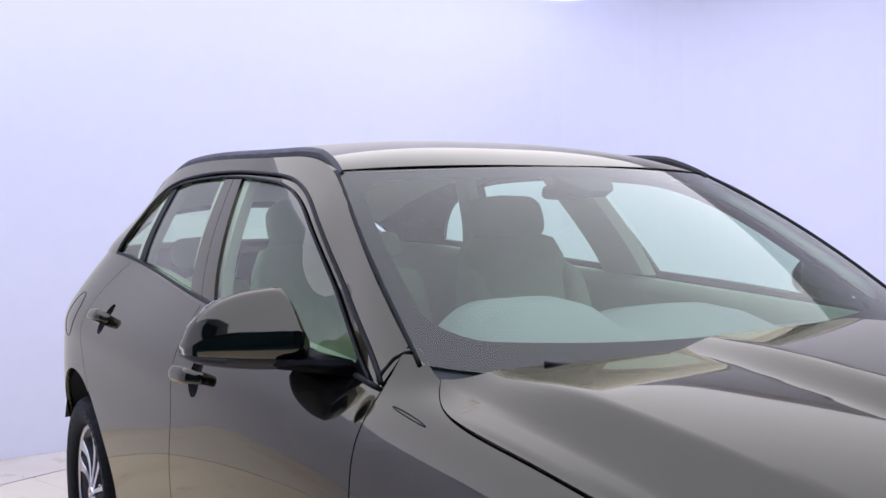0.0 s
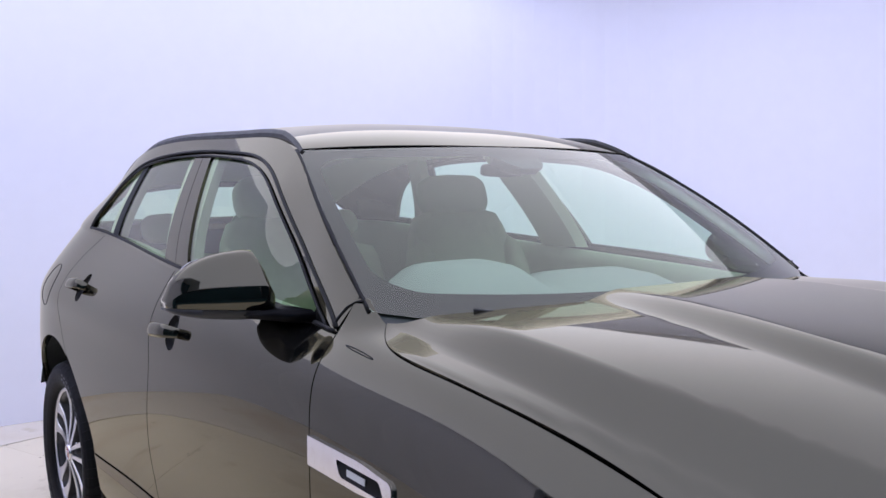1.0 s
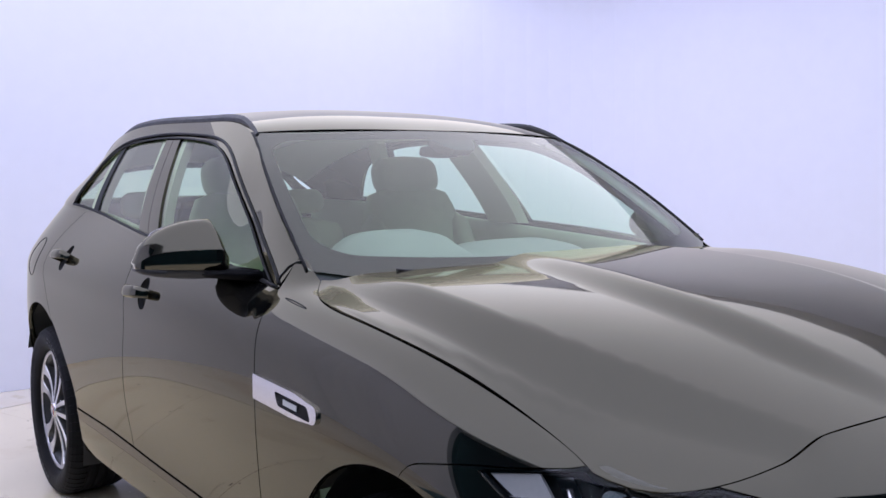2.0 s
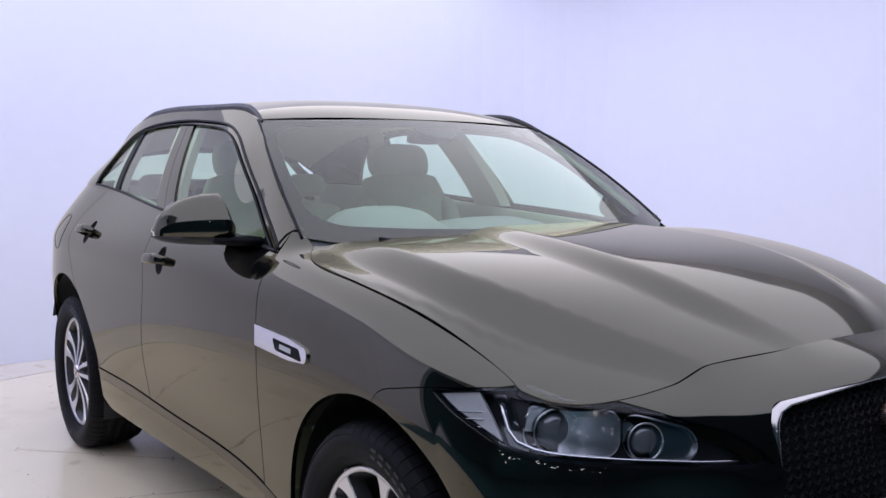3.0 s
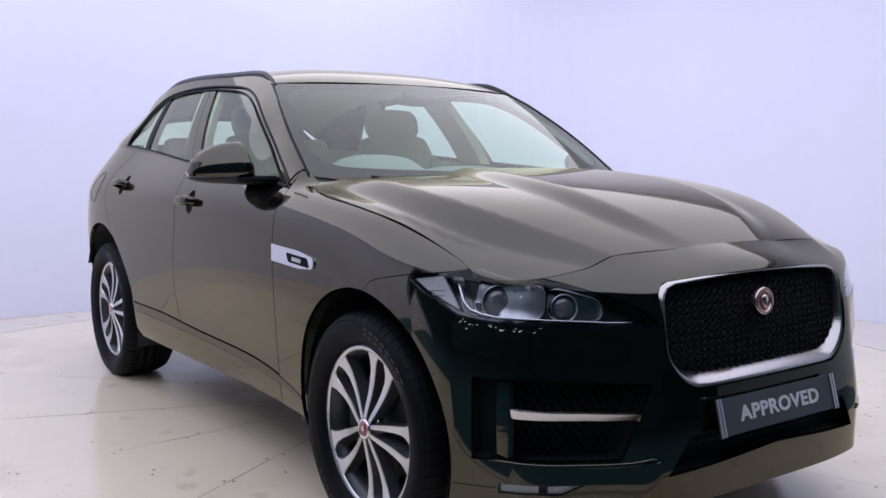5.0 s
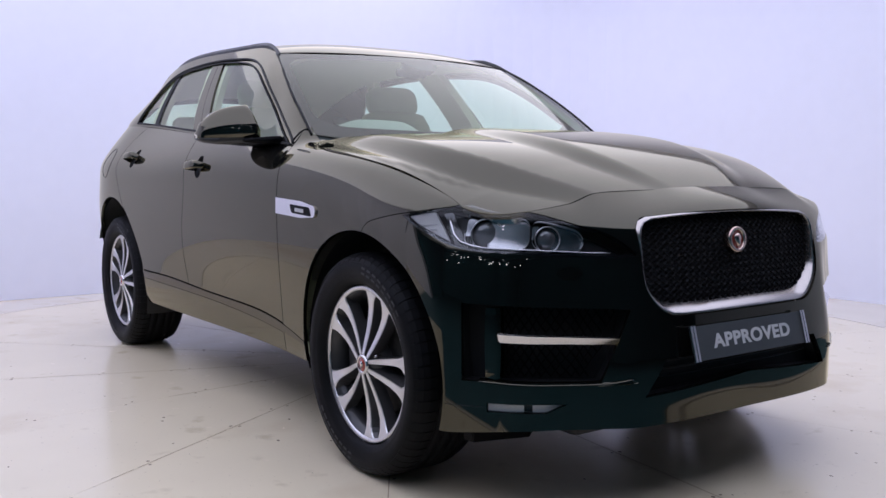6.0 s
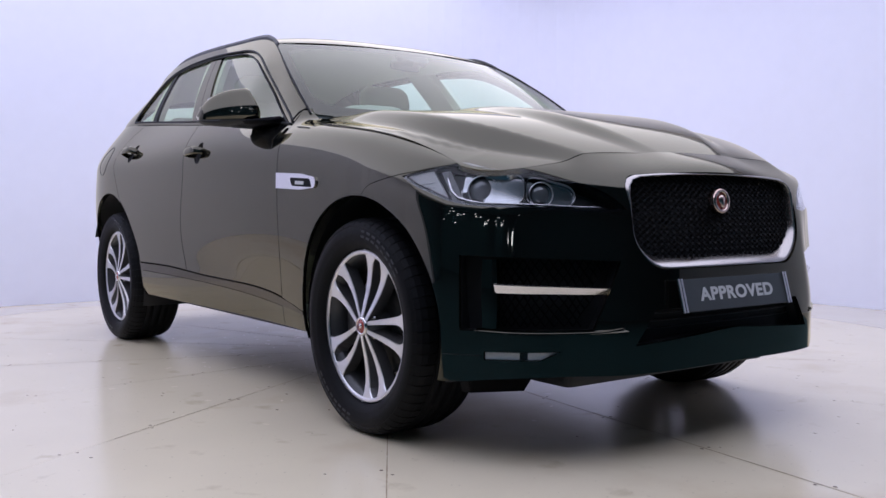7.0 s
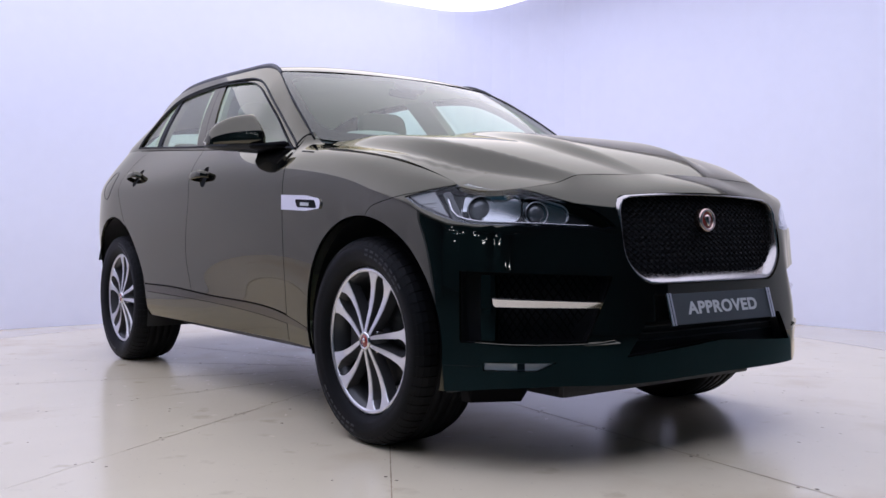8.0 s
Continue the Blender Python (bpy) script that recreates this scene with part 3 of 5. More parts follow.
# ---- the car ----
car = tagged(new("car"), "glossy black five-door family SUV with chrome trim, parked on the turntable", "car")
G = 0.0022
door_front = curve({0.2: -0.69, 0.35: -0.662, 0.52: -0.643, 0.69: -0.614, 0.92: -0.600, 1.04: -0.614, 1.14: -0.640})
door_mid = curve({0.3: -1.70, 0.49: -1.717, 0.61: -1.735, 0.82: -1.68, 1.04: -1.64, 1.20: -1.70})
door_rear = curve({0.35: -2.28, 0.48: -2.37, 0.65: -2.48, 0.82: -2.64, 0.99: -2.765, 1.16: -2.80, 1.30: -2.72})
door_low = curve({-2.6: 0.49, -2.33: 0.486, -2.0: 0.486, -1.5: 0.466, -1.1: 0.458, -0.69: 0.432, -0.45: 0.388})
strip_low = curve({-2.36: 0.448, -1.5: 0.436, -0.7: 0.398, -0.4: 0.371})
wing_low = curve({-0.1: 0.45, 0.0: 0.74, 0.054: 0.845, 0.127: 0.886, 0.26: 0.911, 0.33: 0.920, 0.38: 0.928, 0.44: 0.938, 0.52: 0.975})
hood_front = curve({0: 0.672, 0.2: 0.669, 0.35: 0.662, 0.5: 0.650, 0.62: 0.639, 0.73: 0.603, 0.80: 0.547, 0.845: 0.455, 0.87: 0.35})
hood_back = curve({0: -0.40, 0.3: -0.42, 0.6: -0.49, 0.78: -0.563, 0.9: -0.62})
sill_low = 0.312
lamp_top = curve({0.2: 0.885, 0.268: 0.904, 0.33: 0.916, 0.387: 0.926, 0.46: 0.940, 0.56: 0.939, 0.648: 0.927, 0.75: 0.905, 0.822: 0.884, 0.95: 0.838, 1.0: 0.80, 1.05: 0.75})
lamp_foot = curve({0.2: 0.93, 0.268: 0.898, 0.33: 0.868, 0.387: 0.848, 0.474: 0.818, 0.648: 0.800, 0.822: 0.790, 0.98: 0.790, 1.05: 0.80})
nose_low = curve({0.3: 0.268, 0.42: 0.260, 0.6: 0.274, 0.75: 0.282, 1.04: 0.284, 1.25: 0.286, 1.4922: 0.288})


def wheel_gap(r, cx, cz=0.38):
    return lambda p, u, v: np.hypot(p[:, 0] - cx, p[:, 2] - cz) - r


def grille_shape(inset=0.0, lip=0.0):
    """Above zero inside the grille's outline, less an inset and a lower lip."""

    def fn(p, u, v):
        y, z = np.abs(p[:, 1]), p[:, 2]
        half = 0.430 - 0.022 * smooth(0.74, 0.61, z) - inset
        lo, hi = 0.607 + inset + lip, 0.914 - inset - 0.10 * y * y
        r = np.where(z > 0.76, 0.05, 0.105)
        c, h = (lo + hi) / 2, (hi - lo) / 2
        qx, qz = np.maximum(y - half + r, 0), np.maximum(np.abs(z - c) - h + r, 0)
        return r - np.hypot(qx, qz)

    return fn


def build_body():
    A = lambda lo, hi, step=0.02: span(lo, hi, step)  # noqa: E731
    V = lambda lo, hi: span(lo, hi, 0.125)  # noqa: E731
    above = lambda fn: (lambda p, u, v: p[:, 2] - fn(p[:, 0]))  # noqa: E731
    below = lambda fn: (lambda p, u, v: fn(p[:, 0]) - p[:, 2])  # noqa: E731
    ahead = lambda fn: (lambda p, u, v: p[:, 0] - fn(p[:, 2]) - G)  # noqa: E731
    behind = lambda fn: (lambda p, u, v: fn(p[:, 2]) - G - p[:, 0])  # noqa: E731
    cup = lambda x, z: [lambda p, u, v: 1 - np.abs((p[:, 0] - x) / 0.040) ** 2.4 - np.abs((p[:, 2] - z) / 0.050) ** 2.4]  # noqa: E731
    arch_f, arch_r = wheel_gap(0.462, 0.008), wheel_gap(0.497, -2.874)
    off_hood = lambda p, u, v: np.maximum(np.abs(p[:, 1]) - hood_side(p[:, 0]), np.maximum(p[:, 0] - hood_front(np.abs(p[:, 1])), -(p[:, 0] + 0.70))) - 0.0011  # noqa: E731
    doors = {}
    for s, (hf, hr) in ((1, (0, 0)), (-1, (0, 0))):
        panel("front_wing", body, A(-0.72, 0.62), V(0, 8), [ahead(door_front), arch_f, lambda p, u, v: p[:, 2] - sill_low, above(wing_low), lambda p, u, v: np.abs(p[:, 1]) - hood_side(p[:, 0]) - 0.0011,
              lambda p, u, v: np.abs(p[:, 1]) - eave_y(np.minimum(p[:, 0], -0.5)) + 0.012 + np.maximum(p[:, 0] + 0.64, 0), lambda p, u, v: 1.209 - p[:, 2]],
              [[lambda p, u, v: 0.0035 - np.abs(p[:, 2] - door_low(p[:, 0])), lambda p, u, v: -0.3 - p[:, 0]]], PAINT, car, sides=(s,))
        doors["front", s] = panel("front_door", body, np.union1d(A(-1.80, -0.55), span(-1.500, -1.410, 0.005)), np.union1d(V(0, 7), span(5.4, 6.9, 0.03)), [behind(door_front), ahead(door_mid), above(lambda x: door_low(x) + 0.0075)], [cup(-1.455, 1.054)], PAINT, car, sides=(s,))
        doors["rear", s] = panel("rear_door", body, np.union1d(A(-2.95, -1.6), span(-2.565, -2.475, 0.005)), np.union1d(V(0, 7), span(5.3, 6.7, 0.03)), [behind(door_mid), ahead(door_rear), above(lambda x: door_low(x) + 0.0075), wheel_gap(0.505, -2.874)], [cup(-2.52, 1.099)], PAINT, car, sides=(s,))
        panel("rear_wing", body, A(-4.24, -2.2, 0.025), V(0, 7), [behind(door_rear), arch_r, lambda p, u, v: p[:, 2] - 0.34], [], PAINT, car, sides=(s,))
        strip_keep = [above(strip_low), below(door_low), lambda p, u, v: p[:, 0] + 2.38 + (p[:, 2] - 0.47) * 0.5]
        panel("sill_strip", body, A(-2.42, -0.40), V(0.7, 2.4), [*strip_keep, arch_f, arch_r], [], STRIP_GREY, car, "satin dark grey strip along the sill", sides=(s,), lift=0.002)
        panel("sill", body, A(-2.42, -0.66), V(0, 2), [below(lambda x: strip_low(x) - 0.003), lambda p, u, v: p[:, 2] - sill_low, arch_r, behind(door_front)],
              [[lambda p, u, v: 0.0018 - np.abs(p[:, 0] - door_mid(p[:, 2]))]], PAINT, car, sides=(s,))
    # front bumper with its openings, both halves in one
    low_grille = [lambda p, u, v: 0.482 - p[:, 2], lambda p, u, v: p[:, 2] - 0.372 - 0.03 * (1 - np.abs(p[:, 1]) / 0.45), lambda p, u, v: 0.452 - (p[:, 2] - 0.37) * 0.72 - np.abs(p[:, 1])]
    intake = [lambda p, u, v: u - 0.505, lambda p, u, v: 0.985 - (0.64 - p[:, 2]) * 0.42 - u, lambda p, u, v: p[:, 2] - 0.422, lambda p, u, v: 0.652 - 0.04 * (u - 0.56) - p[:, 2]]
    fog = [lambda p, u, v: u - 0.577, lambda p, u, v: 0.80 + (p[:, 2] - 0.36) * 2.2 - u, lambda p, u, v: p[:, 2] - 0.333, lambda p, u, v: 0.360 - p[:, 2]]
    lamp = [lambda p, u, v: lamp_top(u) - p[:, 2], lambda p, u, v: p[:, 2] - lamp_foot(u), lambda p, u, v: u - 0.2]
    panel("front_bumper", body, span(0.0, 1.4922, 0.012), span(0, 8, 0.08), [arch_f, lambda p, u, v: np.where(p[:, 0] < 0.5, wing_low(p[:, 0]) - 0.003, 2) - p[:, 2],
          lambda p, u, v: p[:, 0] - hood_front(np.abs(p[:, 1])) - 0.0012, lambda p, u, v: p[:, 2] - nose_low(u)], [lamp, [grille_shape(-0.004)], intake, low_grille, fog], PAINT, car, sides=(1, -1), depth=0.02)
    # bonnet
    hs = lambda x, y: np.stack([x, y, hood_height(x, y)], -1)  # noqa: E731
    panel("bonnet", hs, span(-0.66, 0.69, 0.018), span(-0.87, 0.87, 0.018), [lambda p, u, v: hood_side(p[:, 0]) - 0.0011 - np.abs(p[:, 1]), lambda p, u, v: hood_front(np.abs(p[:, 1])) - 0.0012 - p[:, 0],
          lambda p, u, v: p[:, 0] - hood_back(np.abs(p[:, 1]))], [], PAINT, car, depth=0.02)
    # upper body
    window = [lambda p, u, v: v - window_low(u), lambda p, u, v: window_top(u) - v]
    for s in (1, -1):
        panel("side_frame", upper, span(-3.4, -0.650, 0.02), span(0, 1, 0.03), [lambda p, u, v: v + 1], [window], PAINT, car, sides=(s,), depth=0.006)
    panel("roof", roof, span(-3.4, -1.10, 0.03), span(-0.70, 0.70, 0.03), [lambda p, u, v: eave_y(p[:, 0]) - np.abs(p[:, 1]), lambda p, u, v: -1.122 - 0.09 * (np.abs(p[:, 1]) / 0.66) ** 2.2 - p[:, 0]], [], PAINT, car, depth=0.01)
    return doors


window_low = curve({-3.05: 0.08, -2.6: 0.045, -1.5: 0.045, -0.75: 0.05})
window_top = curve({-0.61: -0.12, -0.646: 0.101, -0.72: 0.37, -0.815: 0.529, -1.01: 0.681, -1.19: 0.772, -1.386: 0.855, -1.55: 0.885, -1.83: 0.903, -2.2: 0.880, -2.45: 0.845, -2.7: 0.71, -2.87: 0.45, -2.98: 0.09, -3.02: -0.2})
glass_top = curve({-0.65: -0.10, -0.682: 0.034, -0.74: 0.20, -0.815: 0.36, -1.022: 0.605, -1.19: 0.705, -1.422: 0.815, -1.55: 0.842, -1.83: 0.865, -2.2: 0.842, -2.45: 0.805, -2.7: 0.665, -2.87: 0.40, -2.965: 0.09, -3.0: -0.1})


def build_glass(doors):
    win = [lambda p, u, v: v - window_low(u) - 0.012, lambda p, u, v: glass_top(u) - 0.004 - v]
    edges = lambda x0, dx: (lambda p, u, v: u - x0 - dx * v)  # noqa: E731
    less = lambda fn: (lambda p, u, v: -fn(p, u, v))  # noqa: E731
    f_rear, r_front = edges(-1.575, -0.262), edges(-1.832, -0.137)
    r_rear, q_front = edges(-2.557, 0.122), edges(-2.632, 0.138)
    grid = span(-3.05, -0.66, 0.03), span(0, 1, 0.05)
    for s in (1, -1):
        panel("window_frame", upper, span(-3.02, -0.646, 0.012), span(0, 1, 0.03), [lambda p, u, v: v - window_low(u), lambda p, u, v: window_top(u) - v, lambda p, u, v: v - glass_top(u)], [], PAINT, car, "gloss black upper door frame", sides=(s,), depth=0.01, lift=-0.004)
        panel("door_window", upper, *grid, [*win, f_rear, lambda p, u, v: -0.775 - u - 0.0 * v], [], GLASS, doors["front", s], "clear green-tinted door glass", sides=(s,), depth=0.004, lift=-0.008)
        panel("mirror_sail", upper, *grid, [*win, lambda p, u, v: u + 0.775], [], FRIT, doors["front", s], "gloss black corner plate", sides=(s,), depth=0.01, lift=-0.004)
        panel("door_window", upper, *grid, [*win, r_rear, less(r_front)], [], GLASS, doors["rear", s], "clear green-tinted door glass", sides=(s,), depth=0.004, lift=-0.008)
        panel("quarter_window", upper, *grid, [*win, less(q_front)], [], GLASS, car, "tinted rear quarter glass", sides=(s,), depth=0.004, lift=-0.008)
        panel("door_pillar", upper, *grid, [*win, less(f_rear), edges(-1.70, -0.2)], [], PAINT, doors["front", s], "gloss black pillar cover", sides=(s,), depth=0.012, lift=-0.003)
        panel("door_pillar", upper, *grid, [*win, less(edges(-1.704, -0.2)), r_front], [], PAINT, doors["rear", s], "gloss black pillar cover", sides=(s,), depth=0.012, lift=-0.003)
        panel("door_pillar", upper, *grid, [*win, less(r_rear), q_front], [], SEAL, doors["rear", s], "black window divider", sides=(s,), depth=0.012, lift=-0.004)
    us, vs = span(-1, 1, 0.04), span(0, 1, 0.04)
    clear = [lambda p, u, v: frit(u, v)]
    panel("windscreen", windscreen, us, vs, [lambda p, u, v: v + 1], [], SCREEN, car, "raked windscreen with green-tinted glass", depth=0.005)
    panel("windscreen_border", windscreen, span(-1, 1, 0.03), span(0, 1, 0.03), [lambda p, u, v: v + 1], [clear], FRIT, car, "black printed border behind the windscreen", depth=0.0, lift=-0.0055)


def frit(u, v):
    """Above zero in the clear part of the windscreen."""
    lo = 0.105 + 0.05 * (1 - np.abs(u) ** 2)
    qx, qy = np.maximum(np.abs(u) - 0.82, 0), np.maximum(np.abs(v - (lo + 0.93) / 2) - (0.93 - lo) / 2 + 0.12, 0)
    return 1 - (qx / 0.125) ** 2 - (qy / 0.12) ** 2


def build_wheel(at, turn, side):
    """A tyre on a ten-arm two-tone alloy wheel; side 1: the car's right."""
    m = pose(*at) @ Matrix.Diagonal((1, side, 1, 1))
    spin = math.radians(turn)
    bm = bmesh.new()
    add_lathe(bm, [(0.268, 0.232), (0.262, 0.205), (0.238, 0.19), (0.230, 0.06), (0.240, 0.03), (0.255, 0.012), (0.266, 0.006), (0.268, -0.002)], 64, "y")
    wheel = part("wheel", tidy(bm), BARREL, car, "gunmetal wheel barrel, darkened for the shade between the arms")
    bm = bmesh.new()
    add_lathe(bm, [(0.254, 0.006), (0.2555, 0.002), (0.2675, 0.0), (0.2705, 0.003), (0.271, 0.009), (0.268, 0.012)], 96, "y")
    part("rim_edge", tidy(bm), ALLOY, wheel, "machined silver rim edge")
    # arms in five pairs
    for k in range(5):
        for e in (-1, 1):
            face, deep = [], []
            for r, off, w, dip in ((0.030, 0.0135, 0.0070, 0.004), (0.045, 0.0170, 0.0078, 0.002), (0.075, 0.0230, 0.0090, -0.003), (0.11, 0.0297, 0.0104, -0.009), (0.15, 0.0372, 0.0122, -0.013), (0.19, 0.0448, 0.0145, -0.013), (0.218, 0.0490, 0.0190, -0.009), (0.234, 0.0515, 0.0250, -0.006), (0.247, 0.0535, 0.0345, -0.004), (0.259, 0.0550, 0.0420, -0.003)):
                a = spin + k * math.tau / 5
                d, q = Vector((math.cos(a), 0, math.sin(a))), Vector((-math.sin(a), 0, math.cos(a)))
                c = d * r + q * (off * e)
                y = Vector((0, -dip, 0))
                face.append((c + y, q * w, w))
            bm = bmesh.new()
            rows = [[c - w + Vector((0, 0.004, 0)), c - w * 0.9, c + w * 0.9, c + w + Vector((0, 0.004, 0))] for c, w, _ in face]
            add_loft(bm, rows, closed=False)
            part("arm_face", tidy(bm), ALLOY, wheel, "machined silver arm face", smooth_shade=False)
            bm = bmesh.new()
            rows = []
            for c, w, ww in face:
                b = Vector((0, 0.045, 0))
                inner = q * (-e) * 0.010
                rows.append([c - w + Vector((0, 0.0035, 0)), c + w + Vector((0, 0.0035, 0)), c + w * 1.25 + b + (inner if e < 0 else -inner * 0), c - w * 1.25 + b])
            add_loft(bm, rows)
            part("arm", tidy(bm), GUNMETAL, wheel, "dark gunmetal arm", smooth_shade=False)
    bm = bmesh.new()
    add_lathe(bm, [(0.0, 0.006), (0.03, 0.006), (0.050, 0.012), (0.062, 0.030), (0.070, 0.06), (0.075, 0.12)], 40, "y")
    part("hub", tidy(bm), GUNMETAL, wheel, "dark gunmetal hub")
    for k in range(5):
        a = spin + (k + 0.5) * math.tau / 5
        bm = bmesh.new()
        add_lathe(bm, [(0.0, 0.012), (0.008, 0.013), (0.0095, 0.018), (0.0095, 0.04)], 10, "y", Matrix.Translation((0.057 * math.cos(a), 0.0, 0.057 * math.sin(a))))
        part("wheel_nut", tidy(bm), CHROME, wheel)
    bm = bmesh.new()
    add_lathe(bm, [(0.0, -0.011), (0.024, -0.010), (0.0245, -0.008)], 28, "y")
    part("cap_disc", tidy(bm), RED, wheel, "red enamel centre disc")
    bm = bmesh.new()
    add_lathe(bm, [(0.0245, -0.009), (0.028, -0.012), (0.033, -0.010), (0.035, -0.002), (0.035, 0.006)], 28, "y")
    part("cap_ring", tidy(bm), CHROME, wheel, "silver ring round the centre disc")
    bm = bmesh.new()
    add_loft(bm, [[(0.011 * c * f, -0.0105 - h, 0.012 * s_ * f + 0.001) for c, s_ in ((1, 0.1), (0.4, 0.9), (-0.5, 0.8), (-0.9, -0.1), (-0.3, -1), (0.5, -0.7))] for f, h in ((1, 0), (0.6, 0.003))])
    part("cap_emblem", tidy(bm), CHROME, wheel, "plain silver emblem shape")
    bm = bmesh.new()
    add_lathe(bm, [(0.06, 0.075), (0.175, 0.075), (0.178, 0.08), (0.178, 0.10), (0.175, 0.105), (0.06, 0.105)], 48, "y")
    part("brake_disc", tidy(bm), BRAKE, wheel, "grey iron brake disc")
    bm = bmesh.new()
    add_box(bm, (-0.20, 0.05, -0.09), (-0.10, 0.13, 0.09), 0.015)
    part("brake_caliper", tidy(bm), SATIN_BLACK, wheel)
    bm = bmesh.new()
    prof = [(0.272, 0.008), (0.278, -0.012), (0.290, -0.017), (0.300, -0.0245), (0.303, -0.0245), (0.318, -0.030), (0.335, -0.0315), (0.350, -0.028), (0.362, -0.020), (0.371, -0.009), (0.377, 0.006), (0.3795, 0.025)]
    for g in (0.06, 0.10, 0.145, 0.185):
        prof += [(0.3815, g - 0.005), (0.3755, g - 0.003), (0.3755, g + 0.003), (0.3815, g + 0.005)]
    prof += [(0.378, 0.215), (0.366, 0.245), (0.34, 0.262), (0.30, 0.255), (0.27, 0.235)]
    add_lathe(bm, prof, 120, "y")
    tyre = part("tyre", tidy(bm), RUBBER, wheel, "black rubber road tyre")
    bm = bmesh.new()
    for k in range(64):
        a = k * math.tau / 64
        d, q = Vector((math.cos(a), 0, math.sin(a))), Vector((-math.sin(a), 0, math.cos(a)))
        w = 0.0168
        pts = [(0.3535, -0.0275), (0.366, -0.0185), (0.3755, -0.004), (0.3825, 0.018), (0.3835, 0.050)]
        rows = []
        for i, (r, h) in enumerate(pts):
            c = d * (r + 0.0008) + Vector((0, h - 0.0008, 0)) + q * (0.006 * i / 4)
            n = Vector((0, 1, 0)) * 0.007 - d * 0.007
            rows.append([c - q * w, c + q * w, c + q * w + n, c - q * w + n])
        add_loft(bm, rows)
    part("tread", tidy(bm), RUBBER, tyre, "row of shoulder tread blocks", smooth_shade=False)["kind"] = "stuff"
    for base in (60, 240):
        bm = bmesh.new()
        for i in range(8):
            a = math.radians(base + 21 - i * 6)
            d, q = Vector((math.cos(a), 0, math.sin(a))), Vector((math.sin(a), 0, -math.cos(a)))
            for dr in (-0.009, 0.009):
                c = d * (0.331 + dr) + Vector((0, -0.0322, 0))
                rows = [[c + q * x + d * r for x, r in ((-0.011, -0.0035), (0.011, -0.0035), (0.011, 0.0035), (-0.011, 0.0035))]]
                rows.append([p + Vector((0, 0.004, 0)) for p in rows[0]])
                add_loft(bm, rows)
        part("sidewall_mark", tidy(bm), SATIN_BLACK, tyre, "raised bars on the sidewall", smooth_shade=False)["kind"] = "stuff"
    wheel.matrix_basis = m
    return wheel


# ---- the car's nose ----
nose_reach = curve({0.30: 0.80, 0.45: 0.875, 0.58: 0.858, 0.70: 0.846, 0.80: 0.832, 0.885: 0.812, 0.948: 0.763})


def nose_point(y, z, deep=0.0):
    """A place on the nose by its y and z, set back by deep."""
    return Vector((float(nose_reach(z)) * (1 - min(abs(y) / 0.95, 0.999) ** 3) ** (1 / 3) - deep, y, z))


SECTIONS = {}


def skin_point(a, z, deep=0.0):
    """A place on the body's skin by its a and its height, set in by deep, and the way out there."""
    a = round(float(a), 4)
    v = SECTIONS.setdefault("v", np.linspace(0, 8, 321))
    if a not in SECTIONS:
        SECTIONS[a] = body(np.repeat((a, a - 0.002, a + 0.002), 321), np.tile(v, 3)).reshape(3, 321, 3)
    p, before, after = SECTIONS[a]
    k = int(np.argmin(np.abs(p[:, 2] - z)))
    e, t = (before[k], after[k]), (p[max(k - 1, 0)], p[min(k + 1, 320)])
    n = Vector(np.cross(e[1] - e[0], t[1] - t[0])).normalized()
    if n.x - n.y < 0:
        n = -n
    at = [float(np.interp(z, p[:, 2], p[:, i])) for i in range(2)]
    return Vector((at[0], at[1], z)) - n * deep, n


def outline(shape, n=120):
    """Points round a shape of (y, z) about its middle."""
    pts = []
    for k in range(n):
        a = k * math.tau / n
        r = np.linspace(0.05, 0.6, 1101)
        p = np.stack([0 * r, r * math.cos(a), 0.757 + r * math.sin(a)], -1)
        inside = shape(p, None, None) > 0
        i = int(np.argmin(inside)) if not inside.all() else 1100
        pts.append((p[i, 1], p[i, 2]))
    return pts


